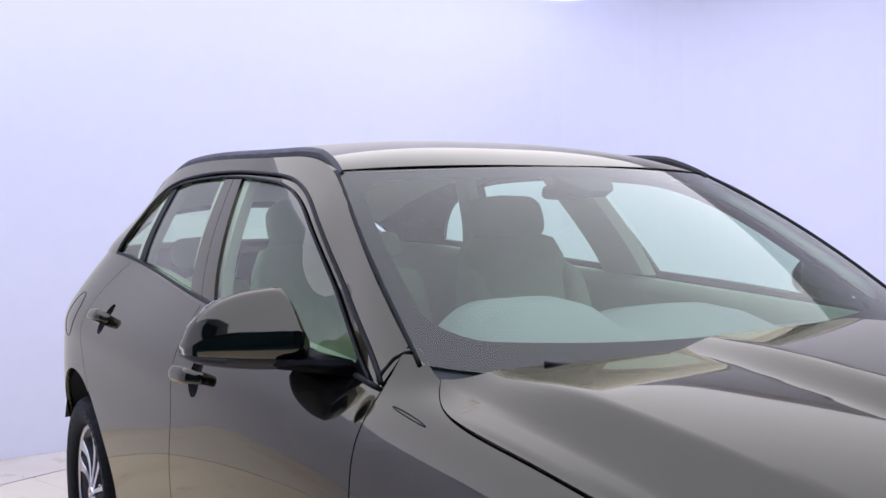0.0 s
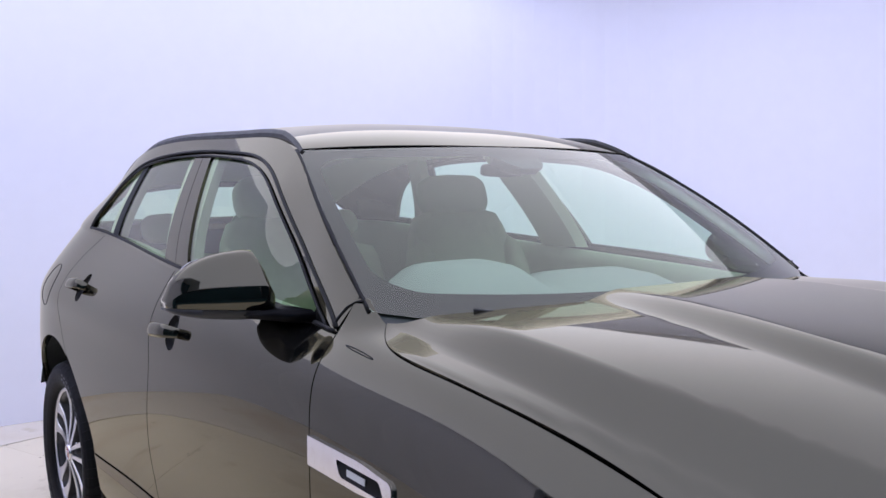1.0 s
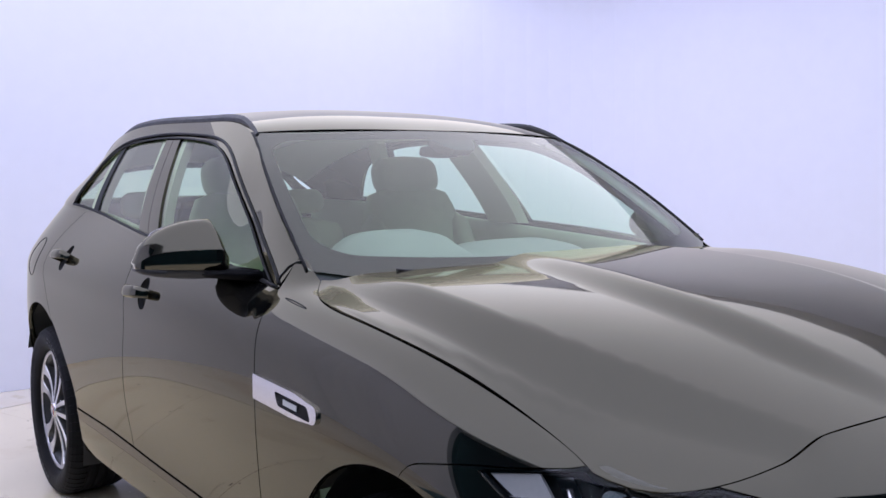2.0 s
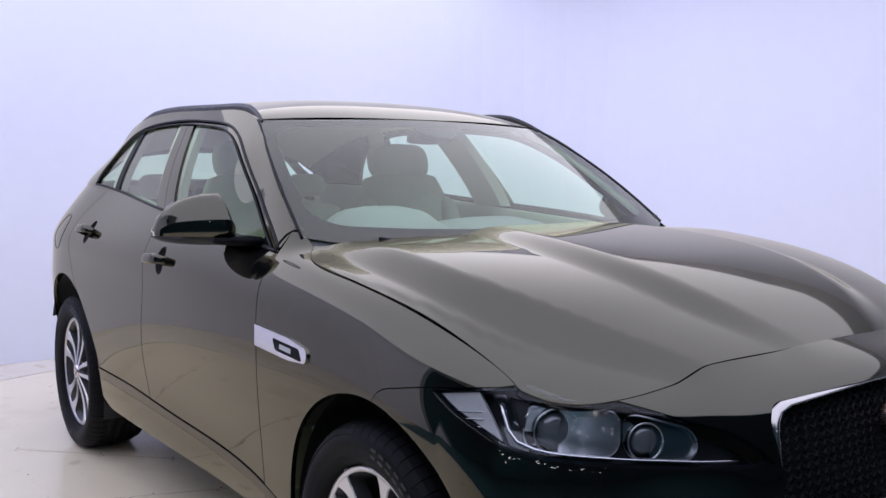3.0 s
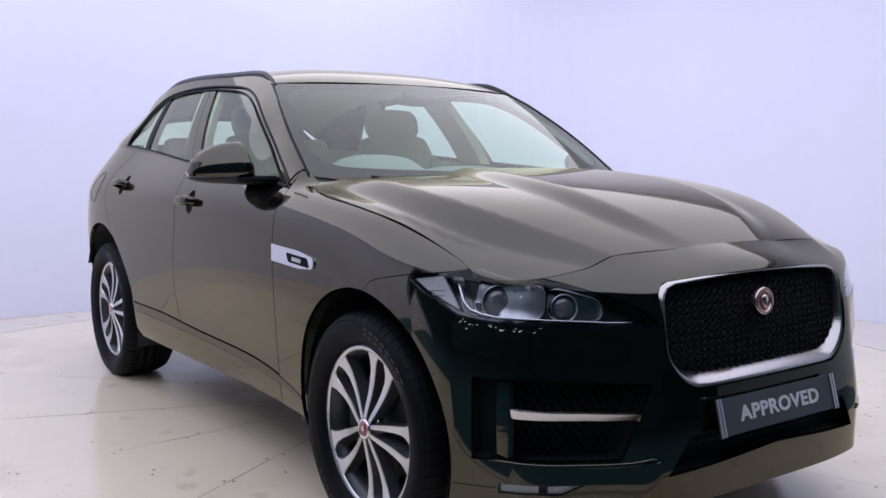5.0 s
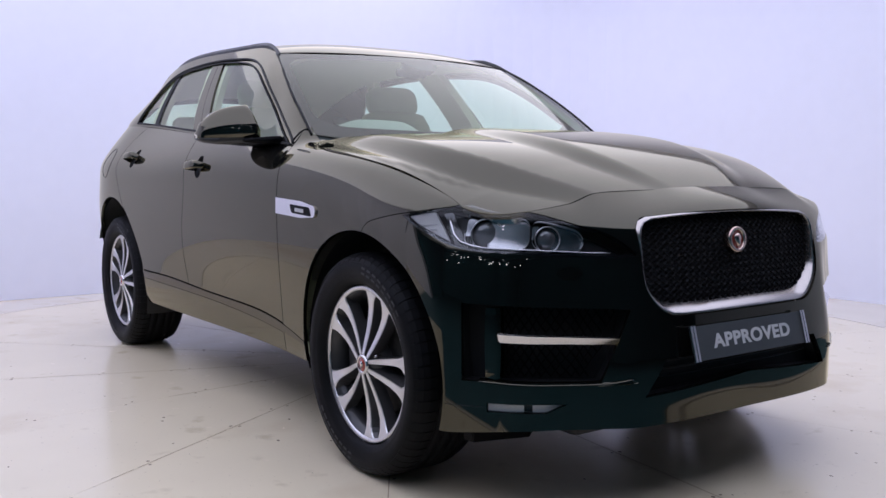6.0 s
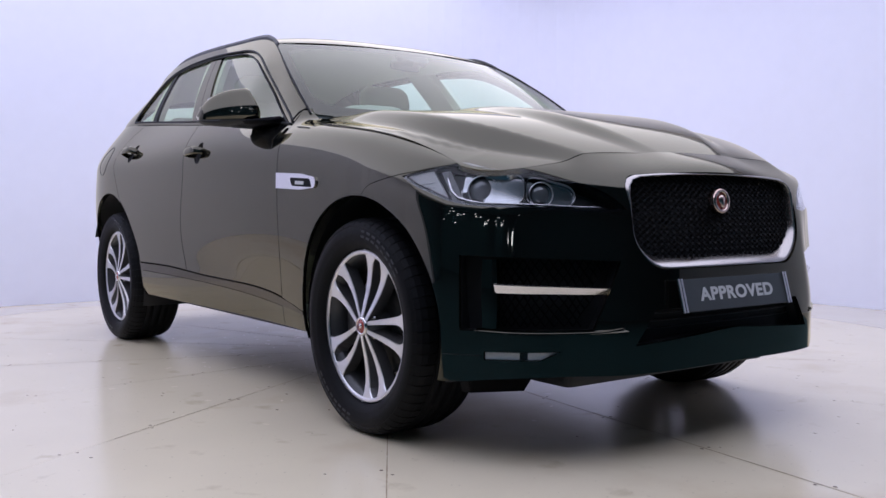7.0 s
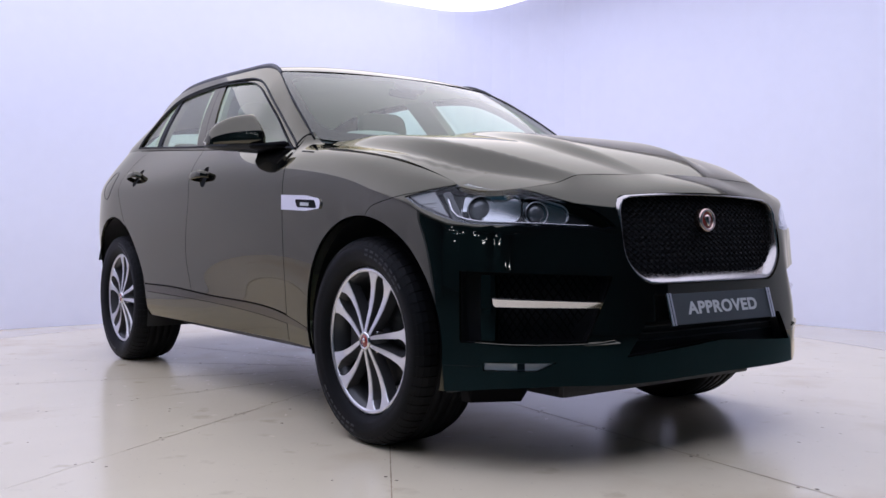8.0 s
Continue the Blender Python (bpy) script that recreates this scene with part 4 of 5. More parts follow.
def build_grille():
    bm = bmesh.new()
    rows = []
    for inset, lip, deep in ((-0.003, 0, 0.03), (-0.003, 0, 0.008), (0.0, 0, 0.004), (0.003, 0.001, 0.005), (0.0055, 0.006, 0.011), (0.010, 0.026, 0.042), (0.011, 0.028, 0.058)):
        rows.append([nose_point(y, z, deep) for y, z in outline(grille_shape(inset, lip))])
    add_loft(bm, rows, caps=False)
    grille = part("grille_frame", tidy(bm), GRILLE_CHROME, car, "satin chrome grille surround with a deep lower lip")
    inner = grille_shape(0.006, 0.012)
    inside = lambda y, z: inner(np.array([[0, y, z]]), None, None)[0] > 0  # noqa: E731
    # crossing wires of the mesh, each a gently waved bar
    bm = bmesh.new()
    wide, high = 0.0290, 0.0200
    for way in (-1, 1):
        for k in range(-38, 39):
            run = []
            for i in range(-20, 21):
                y, z = k * wide + way * i * wide / 2 * 1.0, 0.757 + i * high / 2
                if inside(y, z):
                    run.append(nose_point(y, z, 0.036 + 0.005 * (i % 2)))
                elif run:
                    break
            if len(run) > 1:
                add_tube(bm, run, 0.0027, 4, 1.0, (1, 0, 0))
    part("grille_mesh", tidy(bm), MESH_BLACK, grille, "gloss black diamond mesh", smooth_shade=False)["kind"] = "stuff"
    # flat near-black sheet; the cavity's shade is put into its colour
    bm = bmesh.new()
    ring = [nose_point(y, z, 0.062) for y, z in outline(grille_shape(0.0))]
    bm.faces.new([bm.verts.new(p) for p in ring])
    part("grille_backing", tidy(bm), DARK, grille, "near-black sheet standing for the shade behind the mesh", smooth_shade=False)
    # round badge
    m = Matrix.Translation(nose_point(0, 0.820, 0.030)) @ pose(0, 0, 0, 0, -6, 0)
    bm = bmesh.new()
    add_lathe(bm, [(0.0, 0.014), (0.030, 0.013), (0.0305, 0.006)], 40, "x", m)
    part("badge_disc", tidy(bm), RED, grille, "dark red enamel badge disc")
    bm = bmesh.new()
    add_lathe(bm, [(0.030, 0.010), (0.031, 0.018), (0.040, 0.018), (0.043, 0.012), (0.043, -0.01)], 40, "x", m)
    part("badge_ring", tidy(bm), BRONZE, grille, "warm silver badge ring")
    bm = bmesh.new()
    blob = ((0.2, 1.0), (0.8, 0.75), (0.95, 0.2), (0.6, -0.4), (0.35, -1.0), (-0.25, -1.05), (-0.5, -0.5), (-0.95, 0.1), (-0.85, 0.7), (-0.3, 0.95))
    add_loft(bm, [[m @ Vector((h, y * 0.019 * f, z * 0.022 * f)) for y, z in blob] for f, h in ((1, 0.0135), (0.9, 0.018), (0.5, 0.022))])
    part("badge_emblem", tidy(bm), BRONZE, grille, "plain silver emblem shape on the badge")


def build_plate():
    """The dealer's board in the number plate's place, leaning back a little."""
    m = Matrix.Translation((0.888, -0.016, 0.521)) @ pose(0, 0, 0, 0, -15, 0)
    bm = bmesh.new()
    add_box(bm, (-0.004, -0.278, -0.0525), (0.004, 0.278, 0.0525), 0.002, m)
    plate = part("number_plate_board", tidy(bm), PLATE_GREY, car, "dark grey board with pale lettering", smooth_shade=False)
    for y in (-0.2745, 0.2745):
        bm = bmesh.new()
        for dx in (-0.0065, 0.0065):
            add_box(bm, (0.0, y + dx - 0.0055, -0.055), (0.0085, y + dx + 0.0055, 0.055), 0.002, m)
        part("end_strip", tidy(bm), CHROME, plate, "ribbed silver end strip", smooth_shade=False)
    bm = bmesh.new()
    add_box(bm, (-0.05, -0.22, -0.04), (-0.004, 0.22, 0.04), 0.004, m)
    part("plate_mount", tidy(bm), SATIN_BLACK, plate, "black plate mount", smooth_shade=False)
    text = bpy.data.curves.new("lettering", "FONT")
    text.body, text.align_x, text.align_y = "APPROVED", "CENTER", "CENTER"
    text.size, text.extrude, text.offset, text.space_character = 0.076, 0.0006, 0.0026, 1.08
    ob = bpy.data.objects.new("lettering", text)
    scene.collection.objects.link(ob)
    bpy.context.view_layer.update()
    me = bpy.data.meshes.new_from_object(ob.evaluated_get(bpy.context.evaluated_depsgraph_get()))
    scene.collection.objects.unlink(ob)
    bpy.data.objects.remove(ob)
    low = Vector([min(v.co[i] for v in me.vertices) for i in range(3)])
    high = Vector([max(v.co[i] for v in me.vertices) for i in range(3)])
    me.transform(Matrix.Diagonal((0.385 / (high.x - low.x), 0.0445 / (high.y - low.y), 1, 1)) @ Matrix.Translation(-(low + high) / 2))
    me.materials.clear()
    me.materials.append(LETTER)
    me.transform(m @ Matrix.Translation((0.0048, 0.002, 0.001)) @ pose(0, 0, 0, 90, 0, 90))
    letters = new("lettering", me)
    letters.parent = plate
    letters["label"] = "pale grey word APPROVED"


def rounded(a0, a1, lift_lo, lift_hi, r):
    """A rounded field inside the lamp between two places along the body."""

    def fn(p, u, v):
        lo, hi = lamp_foot(u) + lift_lo, lamp_top(u) - lift_hi
        c, h = (lo + hi) / 2, (hi - lo) / 2
        qx, qz = np.maximum(np.abs(u - (a0 + a1) / 2) - (a1 - a0) / 2 + r, 0), np.maximum(np.abs(p[:, 2] - c) - h + r, 0)
        return r - np.hypot(qx, qz)

    return fn


def build_headlights():
    shape = [lambda p, u, v: lamp_top(u) - p[:, 2], lambda p, u, v: p[:, 2] - lamp_foot(u), lambda p, u, v: u - 0.2]
    us, vs = span(0.2, 1.02, 0.012), span(4, 8, 0.06)
    for s in (1, -1):
        side = Matrix.Diagonal((1, s, 1, 1))
        lamp = panel("headlight", body, us, vs, [lambda p, u, v: lamp_top(u) - 0.024 * smooth(0.42, 0.5, u) - p[:, 2], *shape[1:]], [], SATIN_BLACK, car, "wraparound headlight with twin projectors behind clear glass", sides=(s,), depth=-0.012, lift=-0.050)
        panel("headlight_cover", body, us, vs, shape, [], CLEAR, lamp, "clear polycarbonate lamp cover", sides=(s,), depth=0.003, lift=-0.002)
        panel("lamp_trim", body, us, vs, shape, [[lambda p, u, v: lamp_top(u) - 0.003 - p[:, 2], lambda p, u, v: p[:, 2] - lamp_foot(u) - 0.008, lambda p, u, v: u - 0.265]], GLOSS_BLACK, lamp, "black rim of the lamp", sides=(s,), depth=0.01, lift=-0.006)
        # side field of the turn signal with its ribs
        sig = [lambda p, u, v: u - 0.27, lambda p, u, v: 0.462 - (p[:, 2] - 0.83) * 0.9 - u, lambda p, u, v: p[:, 2] - lamp_foot(u) - 0.013, lambda p, u, v: lamp_top(u) - 0.005 - p[:, 2]]
        panel("turn_signal", body, us, vs, sig, [], SIGNAL, lamp, "pale frosted turn signal field", sides=(s,), depth=0.012, lift=-0.010)
        for k in range(3):
            z = 0.850 + 0.014 * k
            bm = bmesh.new()
            add_tube(bm, [side @ skin_point(a, z + (a - 0.36) * 0.1, 0.008)[0] for a in np.linspace(0.345 - 0.008 * k, 0.405 - 0.004 * k, 6)], 0.0012, 5)
            part("signal_rib", tidy(bm), REFLECTOR, lamp)
        # the two projector units: a lens in its ring, a bright D-shaped reflector beside it, a thin bezel round both
        for a, z, r, lo, hi in ((0.552, 0.862, 0.048, 0.490, 0.686), (0.735, 0.847, 0.038, 0.692, 0.846)):
            field = rounded(lo, hi, 0.022, 0.010, 0.030)
            beside = panel("reflector", body, us, vs, [field, lambda p, u, v, a=a: u - a - 0.012], [], REFLECTOR, lamp, "bright lamp reflector", sides=(s,), depth=-0.014, lift=-0.036)
            panel("bezel", body, us, vs, [rounded(lo, hi, 0.0175, 0.007, 0.034)], [[rounded(lo, hi, 0.0215, 0.0105, 0.030)]], ALLOY, beside, "thin chrome bezel", sides=(s,), depth=0.008, lift=-0.020)
            panel("inner_mirror_plate", body, us, vs, [rounded(lo, a - 0.018, 0.030, 0.030, 0.012)], [[lambda p, u, v, z=z: 0.010 - np.abs(p[:, 2] - z + 0.012)]], REFLECTOR, beside, "small bright plates behind the lens", sides=(s,), depth=0.006, lift=-0.034)
            p, n = skin_point(a, z, 0.044)
            d = (n * 0.5 + Vector((0.85, -0.25, 0))).normalized()
            m = side @ Matrix.Translation(p) @ d.to_track_quat("X", "Z").to_matrix().to_4x4()
            bm = bmesh.new()
            add_lathe(bm, [(0.0, 0.021), (r * 0.35, 0.0195), (r * 0.62, 0.015), (r * 0.80, 0.009), (r * 0.86, 0.0)], 40, "x", m)
            lens = part("projector", tidy(bm), LENS, lamp, "dark glass projector lens")
            bm = bmesh.new()
            add_lathe(bm, [(r * 0.86, -0.012), (r * 0.90, 0.012), (r * 0.97, 0.016), (r * 1.0, 0.012), (r * 0.98, -0.012)], 48, "x", m)
            part("shroud", tidy(bm), GLOSS_BLACK, lens, "gloss black lens shroud")
            bm = bmesh.new()
            ring = [m @ Vector((0.018, r * math.cos(k * math.tau / 48), r * math.sin(k * math.tau / 48))) for k in range(49)]
            add_tube(bm, ring, 0.0021, 6)
            part("projector_ring", tidy(bm), ALLOY, lens, "thin bright ring round the lens")
        # the running light's J, and the chrome line along the foot
        path = [skin_point(a, z, 0.014)[0] for a, z in [(0.435, 0.905), (0.447, 0.882), (0.462, 0.858), (0.485, 0.838), (0.52, 0.827)] + [(a, float(lamp_foot(a)) + 0.017) for a in np.linspace(0.56, 0.93, 14)]]
        bm = bmesh.new()
        add_tube(bm, [side @ p for p in path], [0.004] * 5 + [0.0024] * 14, 6)
        part("running_light", tidy(bm), CHROME, lamp, "thin J-shaped running light")
        blade = [lambda p, u, v: u - 0.443 + (p[:, 2] - 0.87) * 0.7, lambda p, u, v: 0.478 - (p[:, 2] - 0.87) * 0.7 - u, lambda p, u, v: p[:, 2] - lamp_foot(u) - 0.012, lambda p, u, v: lamp_top(u) - 0.012 - p[:, 2]]
        panel("divider", body, us, vs, blade, [], GLOSS_BLACK, lamp, "gloss black divider", sides=(s,), depth=0.02, lift=-0.018)


def build_bumper_parts():
    low = [lambda p, u, v: 0.487 - p[:, 2], lambda p, u, v: p[:, 2] - 0.367 - 0.03 * (1 - np.abs(p[:, 1]) / 0.45), lambda p, u, v: 0.457 - (p[:, 2] - 0.37) * 0.72 - np.abs(p[:, 1])]
    # the shade deep in this opening is painted as a near-black sheet
    panel("lower_grille", body, span(0.9, 1.4922, 0.02), span(0, 3, 0.1), low, [], DARK, car, "recessed lower grille with its shade painted near-black", sides=(1, -1), depth=-0.06, lift=-0.062)
    for k in range(4):
        z = 0.392 + 0.024 * k
        half = 0.44 - (z - 0.37) * 0.72
        bm = bmesh.new()
        add_tube(bm, [nose_point(y, z, 0.05) for y in np.linspace(-half, half, 17)], 0.005, 6, 0.5)
        part("grille_bar", tidy(bm), SATIN_BLACK, car, "satin black lower grille bar")
    intake = [lambda p, u, v: u - 0.500, lambda p, u, v: 0.990 - (0.64 - p[:, 2]) * 0.42 - u, lambda p, u, v: p[:, 2] - 0.417, lambda p, u, v: 0.657 - 0.04 * (u - 0.56) - p[:, 2]]
    us, vs = span(0.46, 1.04, 0.012), span(0.5, 4.5, 0.06)
    for s in (1, -1):
        side = Matrix.Diagonal((1, s, 1, 1))
        # duct walls carry the opening's shade as near-black colour
        duct = panel("side_intake", body, us, vs, intake, [], DARK, car, "deep side air intake with its shade painted near-black", sides=(s,), depth=-0.085, lift=-0.088)
        bm = bmesh.new()
        for k in range(-8, 26):
            for way in (-1, 1):
                run = []
                for i in range(12):
                    z = 0.43 + i * 0.0195
                    a = 0.60 + k * 0.027 + way * i * 0.0135
                    if 0.60 < a < 0.96 - (0.64 - z) * 0.42:
                        run.append(side @ skin_point(a, z, 0.060)[0])
                if len(run) > 1:
                    add_tube(bm, run, 0.0026, 4)
        part("intake_mesh", tidy(bm), MESH_BLACK, duct, "black diamond mesh in the intake", smooth_shade=False)["kind"] = "stuff"
        # bright blade across the intake
        bm = bmesh.new()
        rows = []
        for i in range(25):
            t = i / 24
            a, z = 0.605 + t * 0.382, 0.5535 - 0.011 * t
            h = 0.0150 - 0.0055 * t
            top, mid, bot = (skin_point(a, z + dz, 0.004 + d)[0] for dz, d in ((h, 0.004), (h * 0.7, -0.002), (-h, 0.013)))
            back, back2 = skin_point(a, z - h, 0.03)[0], skin_point(a, z + h, 0.03)[0]
            rows.append([side @ p for p in (top, mid, bot, back, back2)])
        add_loft(bm, rows)
        part("intake_blade", tidy(bm), CHROME, duct, "satin chrome blade across the intake", smooth_shade=False)
        # upright fin at the outer end, and the ledge below
        bm = bmesh.new()
        rows = []
        for i in range(13):
            z = 0.428 + i * 0.0178
            w = 0.021 + 0.003 * math.sin(i / 12 * math.pi)
            rows.append([side @ skin_point(0.588 + da, z, d)[0] for da, d in ((-w, 0.045), (-w * 0.9, 0.022), (w * 0.5, 0.010), (w, 0.018), (w, 0.06))])
        add_loft(bm, rows)
        part("intake_fin", tidy(bm), PAINT, duct, "gloss black upright fin", smooth_shade=False)
        bm = bmesh.new()
        rows = []
        for i in range(25):
            t = i / 24
            a = 0.552 + t * 0.435
            z = 0.4155 - 0.006 * math.sin(t * math.pi) + 0.008 * max(0, t - 0.85) / 0.15
            d = -0.006 * math.sin(min(t * 1.15, 1) * math.pi * 0.55) ** 0.7 - 0.001
            rows.append([side @ skin_point(a, z + dz, dd)[0] for dz, dd in ((0.012, 0.030), (0.010, d + 0.004), (0.006, d), (-0.010, d + 0.012), (-0.014, 0.004))])
        add_loft(bm, rows)
        ledge = part("intake_ledge", tidy(bm), PAINT, car, "gloss black ledge under the intake", smooth_shade=True)
        bm = bmesh.new()
        rows = []
        for i in range(9):
            t = i / 8
            a = 0.885 + 0.115 * t
            w = math.sin(min(t * 1.35, 1) * math.pi / 2) * (1 - t ** 3)
            front, back = skin_point(a, 0.414 + 0.006 * t, -0.006)[0], skin_point(a - 0.012 * w, 0.416 + 0.006 * t + 0.020 * w, 0.012 * w - 0.004)[0]
            low = skin_point(a, 0.406 + 0.010 * t, 0.006)[0]
            rows.append([side @ p for p in (front, back, back - Vector((0.02, 0, 0.004)), low)])
        add_loft(bm, rows)
        part("ledge_tip", tidy(bm), PAINT, ledge, "upturned tip of the ledge", smooth_shade=False)
        # slim fog lamp
        fog = [lambda p, u, v: u - 0.580, lambda p, u, v: 0.797 + (p[:, 2] - 0.36) * 2.2 - u, lambda p, u, v: p[:, 2] - 0.335, lambda p, u, v: 0.358 - p[:, 2]]
        f2 = [lambda p, u, v: np.abs(u - 0.692) - 0.012]
        lampf = panel("fog_light", body, span(0.55, 0.84, 0.012), span(0.4, 1.8, 0.05), [*fog, *f2], [], FOG_WHITE, car, "slim bright fog light strip", sides=(s,), depth=0.01, lift=-0.012)
        panel("fog_cover", body, span(0.55, 0.84, 0.012), span(0.4, 1.8, 0.05), fog, [], CLEAR, lampf, "clear cover", sides=(s,), depth=0.002, lift=-0.003)
        panel("fog_socket", body, span(0.55, 0.84, 0.012), span(0.4, 1.8, 0.05), fog, [], SATIN_BLACK, lampf, "black socket", sides=(s,), depth=-0.02, lift=-0.022)
        # seam between the bumper's skin and its lower part
        bm = bmesh.new()
        add_tube(bm, [side @ skin_point(a, 0.345 + 0.008 * (a - 0.3), -0.0002)[0] for a in np.linspace(0.455, 0.57, 10)], 0.0013, 6)
        part("bumper_seam", tidy(bm), SEAL, car, "thin dark seam across the bumper corner")
        # flap under the bumper ahead of the wheel
        bm = bmesh.new()
        rows = [[side @ Vector((x, y, z)) for x, y, z in ((0.42, yy, 0.30), (0.52, yy, 0.30), (0.495, yy, low), (0.45, yy, low - 0.002))] for yy, low in ((-0.832, 0.25), (-0.822, 0.214), (-0.60, 0.194), (-0.572, 0.225))]
        add_loft(bm, rows)
        part("air_flap", tidy(bm), MESH_BLACK, car, "black rubber air flap", smooth_shade=False)


SIGNAL = material("frosted_signal", (0.42, 0.41, 0.40), 0.35, scale=140, vary=0.12)


# ---- inside the car ----
def pad(bm, lo, hi, r=2.8, m=None, n=24, rows=13):
    """A soft cushion: a rounded box."""
    lo, hi = Vector(lo), Vector(hi)
    c, h = (lo + hi) / 2, (hi - lo) / 2
    sec = []
    for i in range(rows):
        t = -1 + 2 * i / (rows - 1)
        f = max(1 - abs(t) ** r, 0) ** (1 / r) * 0.97 + 0.03
        ring = []
        for k in range(n):
            a = k * math.tau / n
            x, y = math.cos(a), math.sin(a)
            p = c + Vector((h.x * f * math.copysign(abs(x) ** (2 / r), x), h.y * f * math.copysign(abs(y) ** (2 / r), y), h.z * t))
            ring.append(m @ p if m is not None else p)
        sec.append(ring)
    add_loft(bm, sec)


def build_seat(y):
    lean = pose(-1.72, y, 0.66, 0, -15, 0)
    bm = bmesh.new()
    pad(bm, (-0.27, -0.255, -0.07), (0.27, 0.255, 0.09), 4, pose(-1.46, y, 0.62, 0, -6, 0))
    seat = part("front_seat", tidy(bm), LEATHER, car, "leather front seat, its colour lifted grey-green for the haze on the glass")
    bm = bmesh.new()
    pad(bm, (-0.07, -0.250, 0.0), (0.06, 0.250, 0.775), 3.4, lean)
    for e in (-1, 1):
        pad(bm, (-0.05, e * 0.225 - 0.06, 0.05), (0.10, e * 0.225 + 0.06, 0.62), 2.6, lean)
    part("backrest", tidy(bm), LEATHER, seat)
    bm = bmesh.new()
    pad(bm, (-0.06, -0.165, 0.70), (0.06, 0.165, 0.885), 3.0, lean)
    head = part("headrest", tidy(bm), LEATHER, seat)
    for e in (-0.06, 0.06):
        bm = bmesh.new()
        add_tube(bm, [lean @ Vector((0, e, 0.60)), lean @ Vector((0, e, 0.72))], 0.007, 8)
        part("headrest_post", tidy(bm), CHROME, seat)


def build_cabin():
    bm = bmesh.new()
    add_box(bm, (-3.5, -0.84, 0.30), (-0.55, 0.84, 0.36))
    part("cabin_floor", bm, CABIN, car, "dark carpet", smooth_shade=False)
    for s in (-1, 1):
        side = Matrix.Diagonal((1, -s, 1, 1))
        # inner side trims below the windows, pillar trims above
        bm = bmesh.new()
        rows = []
        for x in np.linspace(-3.35, -0.62, 40):
            p = rings(x)[7][0]
            rows.append([side @ Vector((p[0], p[1] + d, z)) for d, z in ((0.02, p[2] - 0.004), (0.075, p[2] - 0.002), (0.095, p[2] - 0.05), (0.10, 0.40), (0.05, 0.40))])
        add_loft(bm, rows)
        part("door_lining", tidy(bm), CABIN, car, "dark door lining")
        for x0, x1, w, name in ((-1.72, -1.92, 0.13, "centre_pillar"), (-2.66, -2.52, 0.06, "rear_pillar")):
            bm = bmesh.new()
            rows = []
            for t in np.linspace(0.0, 1.0, 10):
                p = upper(x0 + (x1 - x0) * t, t)[0]
                rows.append([side @ Vector((p[0] + dx, p[1] + dy, p[2])) for dx, dy in ((-w, 0.018), (w, 0.018), (w * 0.8, 0.06), (-w * 0.8, 0.06))])
            add_loft(bm, rows)
            part(name, tidy(bm), CLOTH, car, "pale pillar trim", smooth_shade=False)
        bm = bmesh.new()
        rows = []
        for x in np.linspace(-1.25, -0.68, 10):
            p = upper(x, 0.97)[0]
            rows.append([side @ Vector((p[0], p[1] + dy, p[2] + dz)) for dy, dz in ((0.016, 0.0), (0.045, -0.008), (0.05, -0.035), (0.014, -0.04))])
        add_loft(bm, rows)
        part("front_pillar", tidy(bm), CLOTH, car, "pale windscreen pillar trim")
        build_seat(0.39 * s)
    # headlining
    bm = bmesh.new()
    rows = []
    for x in np.linspace(-3.3, -1.17, 24):
        rows.append([Vector((x, y, float(roof(x, y)[0, 2]) - 0.028 - 0.02 * (abs(y) / 0.6) ** 6)) for y in np.linspace(-0.61, 0.61, 17)])
    add_loft(bm, rows, closed=False)
    part("headlining", tidy(bm), CLOTH, car, "pale cloth headlining")
    # dashboard: a broad moulding with the hood over the instruments
    bm = bmesh.new()
    rows = []
    for i in range(49):
        y = -0.80 + 1.6 * i / 48
        dome = max(0.150 * math.exp(-(((y + 0.37) / 0.225) ** 4)), 0.100 * math.exp(-(((y - 0.10) / 0.30) ** 4)))
        top = 1.112 + dome
        xf = float(windscreen(np.array([min(max(y / 0.79, -0.99), 0.99)]), np.array([0.06]))[0, 0]) - 0.03
        rows.append([Vector(p) for p in ((xf, y, 1.075), (xf - 0.14, y, 1.09 + 0.5 * dome), (-0.76, y, top - 0.008), (-0.86, y, top), (-0.935, y, top - 0.008), (-0.955, y, top - 0.045), (-0.92, y, 1.02), (-0.95, y, 0.85), (-0.85, y, 0.62), (-0.60, y, 0.60))])
    add_loft(bm, rows)
    part("dashboard", tidy(bm), DASH, car, "dark soft-touch dashboard with a hood over the instruments")
    m = pose(-1.10, -0.36, 1.04, 0, -64, 0)
    bm = bmesh.new()
    n = 10
    rows = []
    for k in range(40):
        a = k * math.tau / 40
        rows.append([m @ Vector(((0.182 + 0.0155 * math.cos(b)) * math.cos(a), (0.182 + 0.0155 * math.cos(b)) * math.sin(a), 0.0155 * math.sin(b))) for b in (j * math.tau / n for j in range(n))])
    add_loft(bm, rows + [rows[0]], caps=False)
    bmesh.ops.remove_doubles(bm, verts=bm.verts[:], dist=1e-5)
    wheel = part("steering_wheel", tidy(bm), LEATHER, car, "black leather steering wheel")
    bm = bmesh.new()
    pad(bm, (-0.075, -0.085, -0.03), (0.065, 0.085, 0.015), 3, m)
    for a in (0, 180, 270):
        d = Vector((math.sin(math.radians(a)) * -1, math.cos(math.radians(a)), 0))
        add_tube(bm, [m @ (d * 0.07), m @ (d * 0.18)], 0.016, 8, 0.5)
